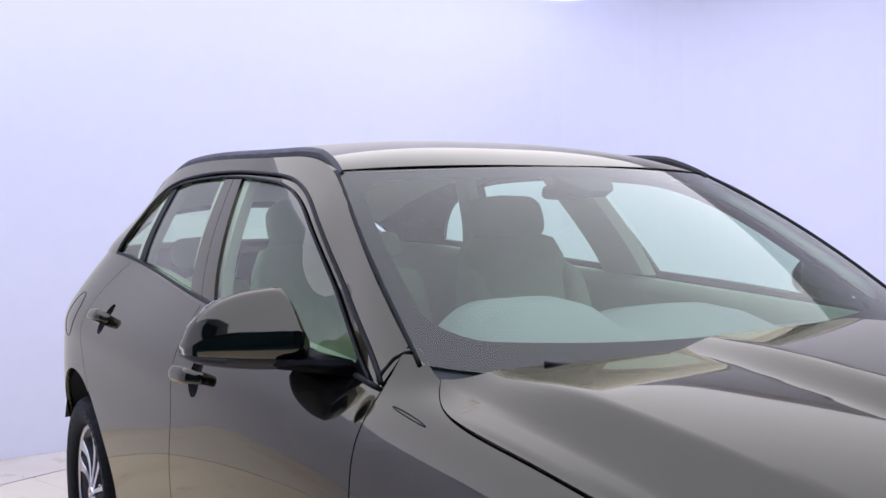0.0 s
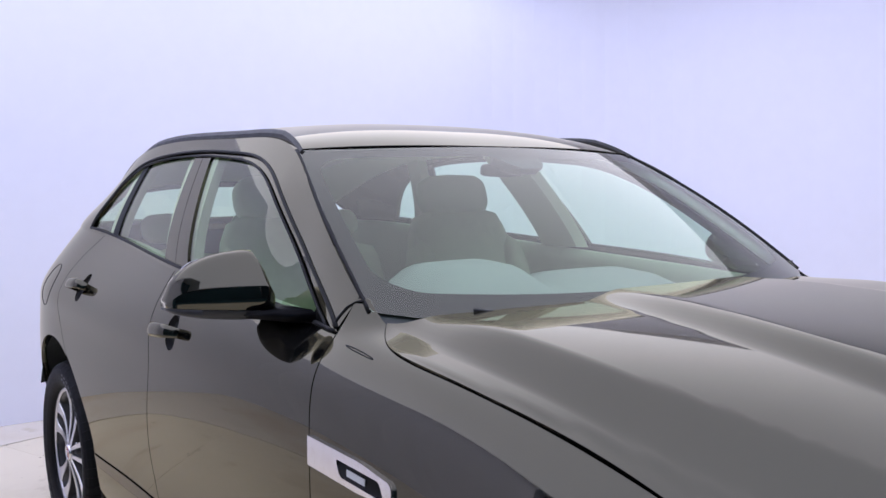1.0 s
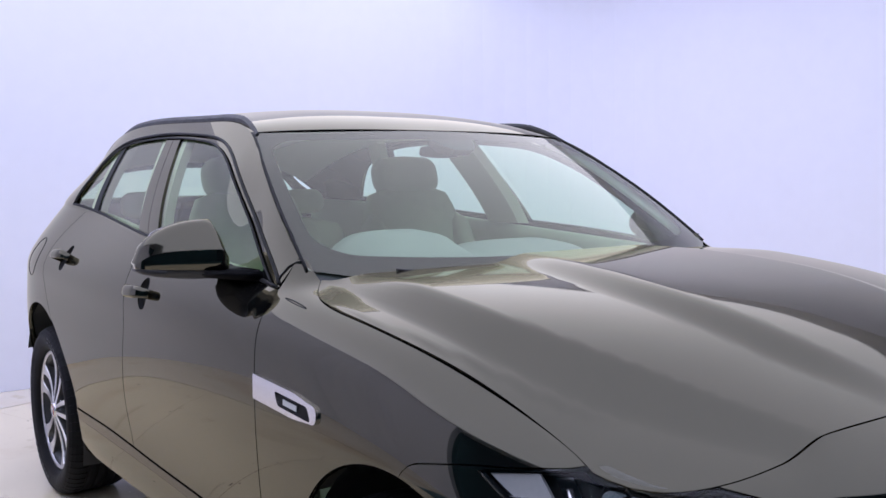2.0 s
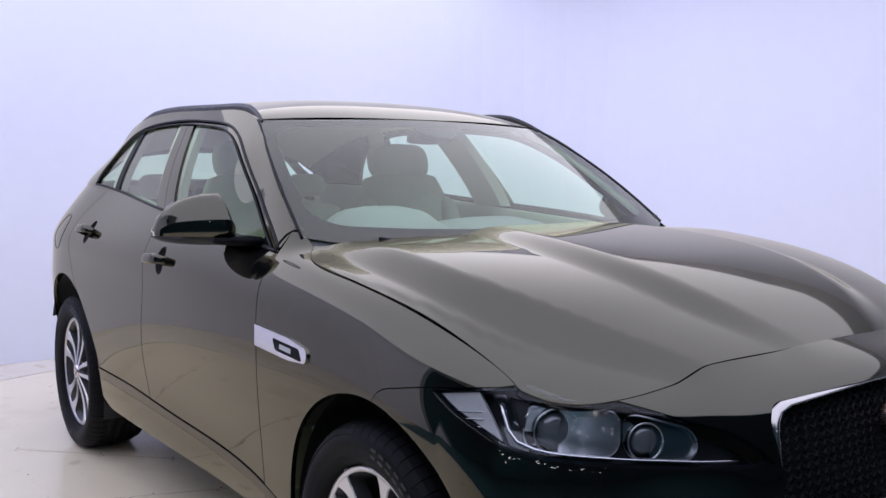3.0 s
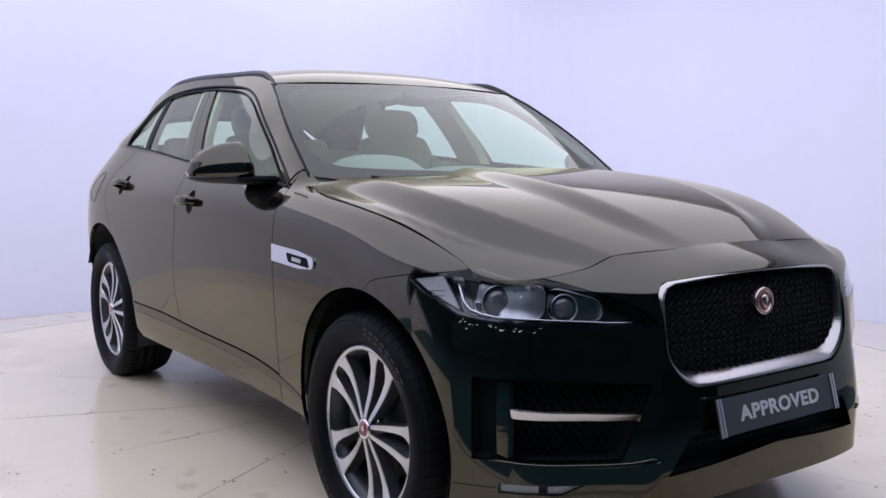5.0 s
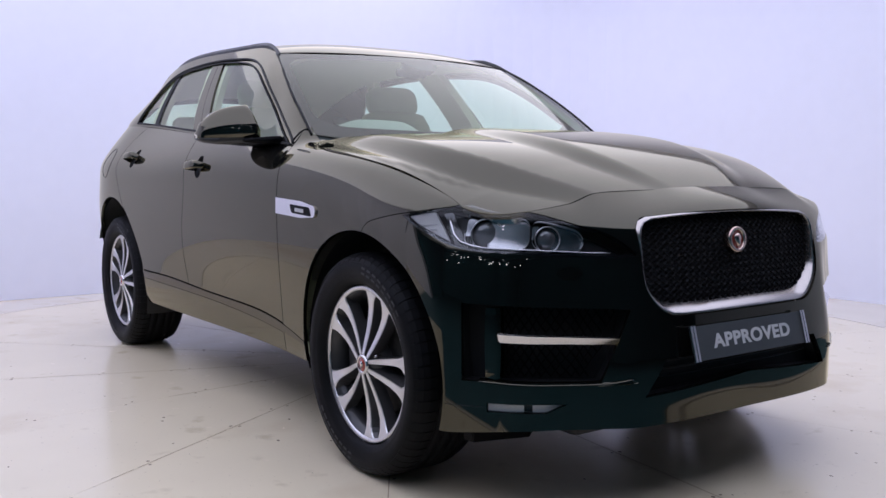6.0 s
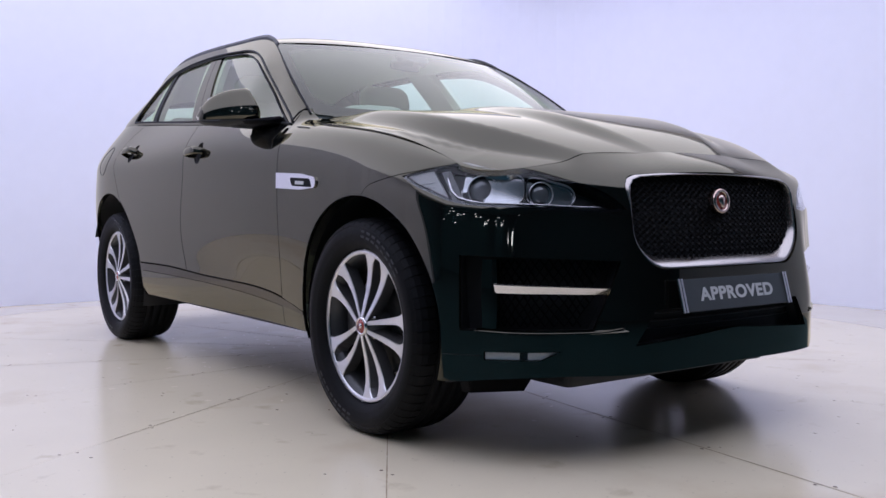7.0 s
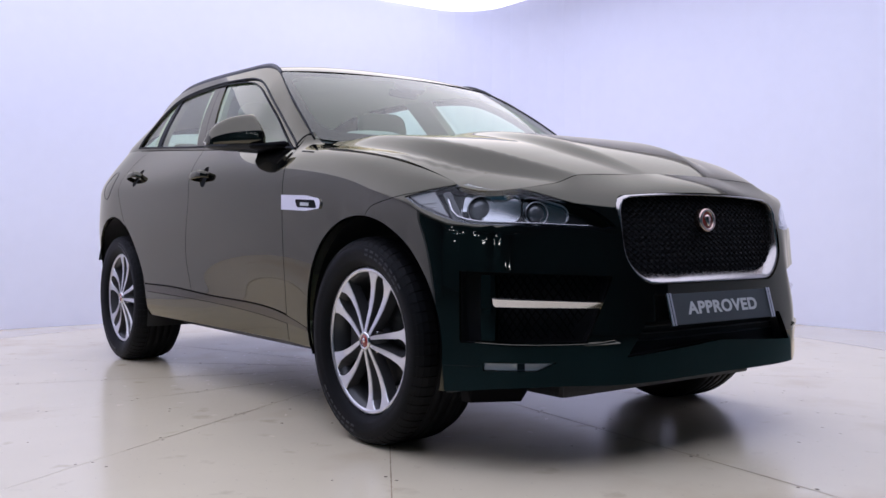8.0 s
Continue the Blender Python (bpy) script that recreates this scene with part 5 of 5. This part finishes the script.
    part("wheel_boss", tidy(bm), CABIN, wheel, "dark steering wheel boss")
    # rear bench
    bm = bmesh.new()
    pad(bm, (-0.25, -0.66, -0.08), (0.25, 0.66, 0.08), 5, pose(-2.52, 0, 0.66, 0, -6, 0))
    bench = part("rear_bench", tidy(bm), LEATHER, car, "leather rear bench, its colour lifted grey-green for the haze on the glass")
    lean = pose(-2.78, 0, 0.66, 0, -18, 0)
    for y in (-0.43, 0, 0.43):
        bm = bmesh.new()
        pad(bm, (-0.06, y - 0.21, 0.0), (0.06, y + 0.21, 0.58), 4, lean)
        part("bench_backrest", tidy(bm), LEATHER, bench)
        bm = bmesh.new()
        pad(bm, (-0.045, y - 0.12, 0.60), (0.045, y + 0.12, 0.74), 3, lean)
        part("bench_headrest", tidy(bm), LEATHER, bench)
    # sensor housing and inner mirror at the top of the windscreen
    bm = bmesh.new()
    rows = []
    for t, w, d in ((0.975, 0.085, 0.015), (0.94, 0.09, 0.03), (0.89, 0.07, 0.04), (0.85, 0.04, 0.03)):
        c = windscreen(np.array([0.03]), np.array([t]))[0]
        rows.append([Vector((c[0] - d0, 0.02 + w * e, c[2] - 0.012 - d1)) for e, d0, d1 in ((-1, 0, 0), (1, 0, 0), (0.9, d, d * 0.6), (-0.9, d, d * 0.6))])
    add_loft(bm, rows)
    part("sensor_housing", tidy(bm), SEAL, car, "dark sensor housing behind the windscreen", smooth_shade=False)
    bm = bmesh.new()
    pad(bm, (-0.015, -0.10, -0.022), (0.015, 0.10, 0.022), 4, pose(-1.16, 0.03, 1.510, 0, 8, 12))
    part("inner_mirror", tidy(bm), SEAL, car, "dark inner mirror")


# dash colour is lifted too, to carry the windscreen's haze
DASH = material("dash_skin", (0.30, 0.305, 0.27), 0.65, scale=40, vary=0.1)


# ---- trim on the car's flanks ----
def build_flanks(doors):
    vent = [lambda p, u, v: p[:, 0] - door_front(p[:, 2]) - G - 0.002, lambda p, u, v: vent_shape(p, 0.0)]
    slot = [lambda p, u, v: vent_slot(p)]
    for s in (1, -1):
        side = Matrix.Diagonal((1, s, 1, 1))
        v1 = panel("wing_vent", body, span(-0.64, -0.22, 0.006), span(3.8, 5.8, 0.05), vent, [slot], CHROME, car, "satin chrome vent trim on the front wing", sides=(s,), depth=0.008, lift=0.007)
        panel("vent_insert", body, span(-0.64, -0.22, 0.012), span(3.8, 5.8, 0.08), [lambda p, u, v: vent_shape(p, 0.006), lambda p, u, v: p[:, 0] - door_front(p[:, 2]) - G - 0.010], [], MESH_BLACK, v1, "black insert", sides=(s,), depth=0.0, lift=0.0015)
        panel("vent_emblem", body, span(-0.50, -0.30, 0.01), span(4, 5.6, 0.05), [lambda p, u, v: 0.034 - np.abs(p[:, 0] + 0.402), lambda p, u, v: 0.0065 - np.abs(p[:, 2] - 0.893 + 0.05 * (p[:, 0] + 0.402))], [], LETTER, v1, "pale emblem bar", sides=(s,), depth=0.002, lift=0.004)
        for key, x, z in (("front", -1.455, 1.054), ("rear", -2.520, 1.099)):
            p, n = skin_at(x, z)
            up = n.cross(Vector((1, 0, 0))).normalized()
            up = up if up.z > 0 else -up
            bm = bmesh.new()
            rows = []
            for i in range(9):
                t = i / 8 * math.pi / 2
                rows.append([side @ (p - n * (0.004 + 0.026 * math.sin(t)) + Vector((0.042 * math.cos(t) * math.cos(k * math.tau / 20), 0, 0)) + up * (0.052 * math.cos(t) * math.sin(k * math.tau / 20))) for k in range(20)])
            add_loft(bm, rows, caps=False)
            part("handle_cup", tidy(bm), DARK, doors[key, s], "dark recess behind the handle")
            bm = bmesh.new()
            rows = []
            for i in range(17):
                t = i / 16
                dx = -0.105 + 0.180 * t
                out = 0.040 * (1 - (2 * t - 1) ** 4) ** 0.6 if 0 < t < 1 else 0.0
                q = skin_at(x + dx, z + 0.004 * (2 * t - 1))[0]
                h, w = 0.022 * (1 - 0.35 * abs(2 * t - 1) ** 3), 0.010
                c = q + n * max(out, 0.003)
                rows.append([side @ (c + n * (w * math.cos(k * math.tau / 10)) + up * (h * math.sin(k * math.tau / 10))) for k in range(10)])
            add_loft(bm, rows)
            part("door_handle", tidy(bm), PAINT, doors[key, s], "gloss black pull handle")
        # slim oval recess on top of the front wing, with a raised dark rim
        ring = body(np.array([-0.515 + 0.058 * math.cos(k * math.tau / 28) for k in range(28)]), np.array([6.88 + 0.030 * math.sin(k * math.tau / 28) for k in range(28)]))
        bm = bmesh.new()
        add_tube(bm, [side @ (Vector(ring[k % 28]) + Vector((0, 0, 0.0006))) for k in range(29)], 0.0012, 6)
        part("wing_inlay", tidy(bm), SEAL, car, "slim dark oval inlay on the wing top")
        # round fuel flap line on the rear wing
        bm = bmesh.new()
        flap = [skin_at(-3.02 + 0.085 * math.cos(k * math.tau / 28), 1.075 + 0.085 * math.sin(k * math.tau / 28)) for k in range(29)]
        add_tube(bm, [side @ (p + n * 0.0004) for p, n in flap], 0.0014, 6)
        if s > 0:
            part("fuel_flap", tidy(bm), SEAL, car, "thin dark outline of the round fuel flap")
        else:
            bm.free()
        build_mirror(side, doors["front", s])
        build_rail(side)
        # dark lines round the side windows
        for t_of, name, r in ((window_low, "window_trim", 0.0055), (window_top, "window_trim", 0.0055), (glass_top, "window_seal", 0.004)):
            bm = bmesh.new()
            xs = np.linspace(-2.985 if t_of is not glass_top else -2.96, -0.655 if t_of is not glass_top else -0.69, 100)
            pts = upper(xs, np.clip(t_of(xs), 0.0, 1))
            add_tube(bm, [side @ (Vector(p) + Vector((0, -0.001, 0))) for p in pts], r, 6)
            part(name, tidy(bm), SEAL, car, "black window surround")
        # seam between wing and windscreen pillar
        bm = bmesh.new()
        add_tube(bm, [side @ Vector(p) for p in ((-0.668, -0.858, 1.150), (-0.670, -0.8465, 1.1655), (-0.662, -0.8250, 1.1905), (-0.648, -0.8105, 1.2015), (-0.632, -0.8015, 1.2055))], 0.0028, 6)
        part("pillar_seam", tidy(bm), SEAL, car, "dark seam at the foot of the windscreen pillar")
        # front edge strip of the windscreen
        bm = bmesh.new()
        ts = np.linspace(0.0, 1.0, 30)
        add_tube(bm, [side @ Vector(p) for p in windscreen(np.full(30, -1.0), ts)], 0.0055, 6)
        part("windscreen_seal", tidy(bm), SEAL, car, "black rubber windscreen seal")


def skin_at(x, z):
    """The skin on the flank at a place x, and the way out."""
    v = np.linspace(0, 7, 281)
    p = body(np.full(281, x), v)
    k = int(np.argmin(np.abs(p[:, 2] - z)))
    t = p[min(k + 2, 280)] - p[max(k - 2, 0)]
    n = Vector((0, -t[2], t[1])).normalized()
    at = Vector((float(np.interp(z, p[:, 2], p[:, 0])), float(np.interp(z, p[:, 2], p[:, 1])), z))
    return at, n if n.y < 0 else -n


def vent_shape(p, inset):
    x, z = p[:, 0], p[:, 2]
    c = 0.899 - 0.045 * (x + 0.44)
    h = 0.0305 - 0.010 * smooth(-0.40, -0.27, x) - inset
    r = 0.018
    qx, qz = np.maximum(x + 0.27 + inset + r, 0), np.maximum(np.abs(z - c) - h + r, 0)
    return r - np.hypot(qx, qz)


def vent_slot(p):
    x, z = p[:, 0], p[:, 2]
    c = 0.895 - 0.05 * (x + 0.402)
    qx, qz = np.maximum(np.abs(x + 0.385 + (z - c) * 0.6) - 0.082 + 0.008, 0), np.maximum(np.abs(z - c) - 0.0160 + 0.008, 0)
    return 0.008 - np.hypot(qx, qz)


MIRROR_SECTION = ((0, 1.0), (0.17, 0.965), (0.36, 0.875), (0.56, 0.735), (0.75, 0.575), (0.93, 0.415), (0.99, 0.372), (1.0, 0.345), (1.0, 0.1), (0.99, -0.12), (0.90, -0.27), (0.5, -0.32),
                  (0, -0.33), (-0.5, -0.32), (-0.9, -0.28), (-1.0, -0.1), (-1.0, 0.55), (-0.93, 0.82), (-0.7, 0.96), (-0.35, 1.0))


def build_mirror(side, door):
    """A wing mirror: painted cap, dark skirt, arm and glass."""
    def shell(z_cut, above, grow):
        bm = bmesh.new()
        rows = []
        n = 15
        for i in range(n):
            t = i / (n - 1)
            f = min(1.0, (t / 0.16 + 0.10) ** 0.40) * max(1 - (max(0.0, t - 0.22) / 0.78) ** 2.5, 0.0) ** 0.55
            f = max(f, 0.06)
            y = -0.898 - 0.202 * t
            xf, xr = -0.845 - 0.175 * t ** 1.3, -1.035 - 0.07 * t
            cx, hx = (xf + xr) / 2 - 0.01 * (1 - f), (xf - xr) / 2 * (0.55 + 0.45 * f) + grow
            cz, up_, down = 1.188 - 0.004 * t, 0.126 * f * (1.0 - 0.12 * t) + grow, 0.042 * (0.4 + 0.6 * f) + grow
            ring = [side @ Vector((cx + hx * u, y, cz + (up_ if w > 0 else down / 0.33) * w)) for u, w in MIRROR_SECTION]
            rows.append(ring)
        add_loft(bm, rows)
        tidy(bm)
        bmesh.ops.bisect_plane(bm, geom=bm.verts[:] + bm.edges[:] + bm.faces[:], plane_co=(0, 0, z_cut), plane_no=(0, 0, 1), clear_inner=above, clear_outer=not above)
        cutters = [e for e in bm.edges if e.is_boundary]
        bmesh.ops.contextual_create(bm, geom=cutters)
        return bm

    cap = part("wing_mirror", shell(1.174, True, 0.0), PAINT, door, "gloss black mirror cap")
    part("mirror_skirt", shell(1.172, False, -0.001), SATIN_BLACK, door, "satin black lower mirror shell")
    bm = bmesh.new()
    rows = [[side @ Vector((x, y, z)) for x, z in ((xf, zt), (xr, zt - 0.003), (xr, zb), (xf, zb + 0.01))] for y, xf, xr, zt, zb in ((-0.97, -0.88, -1.03, 1.168, 1.145), (-0.91, -0.80, -1.00, 1.176, 1.140), (-0.86, -0.74, -0.96, 1.180, 1.135))]
    add_loft(bm, rows)
    bmesh.ops.bevel(bm, geom=bm.edges[:], offset=0.005, segments=2, affect="EDGES")
    part("mirror_arm", tidy(bm), MESH_BLACK, door, "black mirror arm")
    bm = bmesh.new()
    add_loft(bm, [[side @ Vector((x, -0.995 + 0.078 * c, 1.228 + 0.06 * s_)) for c, s_ in ((math.cos(k * math.tau / 24), math.sin(k * math.tau / 24)) for k in range(24))] for x in (-1.066, -1.072)])
    part("mirror_glass", tidy(bm), REFLECTOR, door, "silvered mirror glass", smooth_shade=False)


def build_rail(side):
    bm = bmesh.new()
    rows = []
    n = 41
    for i in range(n):
        t = i / (n - 1)
        x = -1.195 - 1.575 * t
        y = -float(eave_y(x)) + 0.004
        lift = 0.017 * min(1, t / 0.10) ** 0.8 * min(1, (1 - t) / 0.16) ** 0.7
        z0 = float(eave_z(x))
        top = z0 + 0.006 + lift
        w = 0.008
        y += 0.014
        low = z0 - 0.002
        rows.append([side @ Vector((x, y + dy, z)) for dy, z in ((-w, low), (-w, top - 0.009), (-w + 0.006, top), (w - 0.006, top + 0.003), (w, top - 0.006), (w, low + 0.004))])
    add_loft(bm, rows)
    rail = part("roof_rail", tidy(bm), SATIN_BLACK, car, "satin black raised roof rail", smooth_shade=False)
    return rail


def build_underside():
    for s in (1, -1):
        side = Matrix.Diagonal((1, s, 1, 1))
        for cx, r in ((0.008, 0.468), (-2.874, 0.503)):
            bm = bmesh.new()
            rows = []
            for i in range(25):
                a = math.radians(-16 + i * (208 if cx > -1 else 170) / 24)
                rows.append([side @ Vector((cx + rr * math.cos(a), y, 0.38 + rr * math.sin(a))) for rr, y in ((r + 0.001, -0.925 + (0.03 if cx > -1 else 0)), (r + 0.006, -0.88), (r + 0.006, -0.55), (r - 0.2, -0.53))])
            add_loft(bm, rows, closed=False)
            part("wheel_arch_liner", tidy(bm), SATIN_BLACK, car, "black plastic wheel arch liner")
            bm = bmesh.new()
            rows = []
            for i in range(31):
                a = math.radians(-12 + i * 204 / 30)
                ring = []
                for rr, off in ((r - 0.008, 0.002), (r - 0.010, 0.010), (r - 0.002, 0.016)):
                    x, z = cx + rr * math.cos(a), 0.38 + rr * math.sin(a)
                    if x > 0.02:
                        aa = math.atan2(x, 0.945) * SIDE
                        q = skin_point(aa, z)[0]
                        x, y = x, q.y
                    else:
                        y = skin_at(x, max(z, 0.24))[0].y
                    ring.append(side @ Vector((x, y + off, z)))
                rows.append(ring)
            add_loft(bm, rows, closed=False)
            part("arch_lip", tidy(bm), PAINT, car, "gloss black wheel arch lip")
    bm = bmesh.new()
    add_box(bm, (-3.6, -0.60, 0.30), (-3.42, 0.60, 0.50), 0.03)
    add_box(bm, (-2.36, -0.72, 0.25), (-0.50, 0.72, 0.33), 0.02)
    add_box(bm, (-0.52, -0.52, 0.21), (0.62, 0.52, 0.32), 0.02)
    add_box(bm, (-3.45, -0.52, 0.24), (-2.3, 0.52, 0.34), 0.02)
    part("underbody", tidy(bm), SATIN_BLACK, car, "dark underbody trays", smooth_shade=False)
    for x in (0.0, -2.874):
        bm = bmesh.new()
        add_tube(bm, [(x, -0.8, 0.36), (x, 0.8, 0.36)], 0.035, 10)
        part("axle", tidy(bm), SATIN_BLACK, car)
    bm = bmesh.new()
    add_box(bm, (-0.60, -0.50, 0.32), (0.52, 0.50, 0.90), 0.03)
    part("engine_bay", tidy(bm), DARK, car, "dark closed engine bay", smooth_shade=False)
    # near-black shells added under the skin so that panel gaps look shaded
    for s in (1, -1):
        panel("inner_body", body, span(-3.9, 0.0, 0.06), span(0.3, 7, 0.25), [wheel_gap(0.50, 0.008), wheel_gap(0.52, -2.874), lambda p, u, v: p[:, 2] - 0.335], [], DARK, car, "added near-black shell that paints shade behind the panel gaps", sides=(s,), depth=0.0, lift=-0.016)
    hs = lambda x, y: np.stack([x, y, hood_height(x, y)], -1)  # noqa: E731
    panel("inner_bonnet", hs, span(-0.56, 0.66, 0.05), span(-0.86, 0.86, 0.05), [lambda p, u, v: hood_front(np.abs(p[:, 1])) - 0.03 - p[:, 0], lambda p, u, v: 0.56 - np.abs(p[:, 1]), lambda p, u, v: p[:, 0] - hood_back(np.abs(p[:, 1])) - 0.02], [], DARK, car, "added near-black shell that paints shade under the bonnet gaps", depth=0.0, lift=-0.032)
    # scuttle between bonnet and windscreen
    bm = bmesh.new()
    rows = []
    for i in range(33):
        y = -0.80 + 1.6 * i / 32
        x0 = float(hood_back(abs(y))) + 0.03
        foot = windscreen(np.array([y / 0.79]), np.array([0.03]))[0]
        z0 = float(hood_height(x0, y)) - 0.022
        rows.append([Vector((x0, y, z0)), Vector((foot[0], y, foot[2] - 0.008)), Vector((foot[0], y, foot[2] - 0.06)), Vector((x0, y, z0 - 0.06))])
    add_loft(bm, rows)
    part("scuttle_panel", tidy(bm), SATIN_BLACK, car, "satin black scuttle panel", smooth_shade=False)


def build_wipers():
    """Two slim wiper arms lying along the foot of the windscreen."""
    for y0, y1 in ((-0.60, -0.02), (0.02, 0.56)):
        bm = bmesh.new()
        pts = []
        for k in range(12):
            y = y0 + (y1 - y0) * k / 11
            c = windscreen(np.array([y / 0.79]), np.array([0.012 + 0.03 * (1 - k / 11)]))[0]
            pts.append(Vector((c[0] + 0.012, y, c[2] + 0.008)))
        add_tube(bm, pts, [0.004 + 0.003 * k / 11 for k in range(12)], 6)
        part("wiper", tidy(bm), SATIN_BLACK, car, "slim black wiper arm")


def tail(u, t):
    """The back window's surface, from the waist (t 0) to the roof's end (t 1)."""
    u, t = np.atleast_1d(np.asarray(u, float)), np.atleast_1d(np.asarray(t, float))
    low = rings(-4.2422 + (4.2422 - 3.4) * np.abs(u) ** 1.0)[7]
    high = roof(np.full(len(u), -3.4), u * eave_y(-3.4))
    low = low * np.stack([np.ones(len(u)), -np.sign(u), np.ones(len(u))], -1)
    return low + (high - low) * t[:, None]


def build_tail():
    hole = [lambda p, u, v: 0.86 - np.abs(u), lambda p, u, v: v - 0.10, lambda p, u, v: 0.93 - v]
    tailgate = panel("tailgate", tail, span(-1, 1, 0.05), span(0, 1, 0.08), [lambda p, u, v: v + 1], [hole], PAINT, car, "gloss black tailgate", depth=0.01)
    panel("back_window", tail, span(-1, 1, 0.05), span(0, 1, 0.08), hole, [], GLASS, tailgate, "tinted back window", depth=0.004, lift=-0.006)


build_studio()
doors = build_body()
build_glass(doors)
build_grille()
build_plate()
build_headlights()
build_bumper_parts()
build_flanks(doors)
build_underside()
build_tail()
build_wipers()
build_cabin()
for x, turn in ((-0.008, 69.5), (-2.874, 82)):
    for s in (1, -1):
        build_wheel((x, -0.915 * s, 0.380), turn, s)
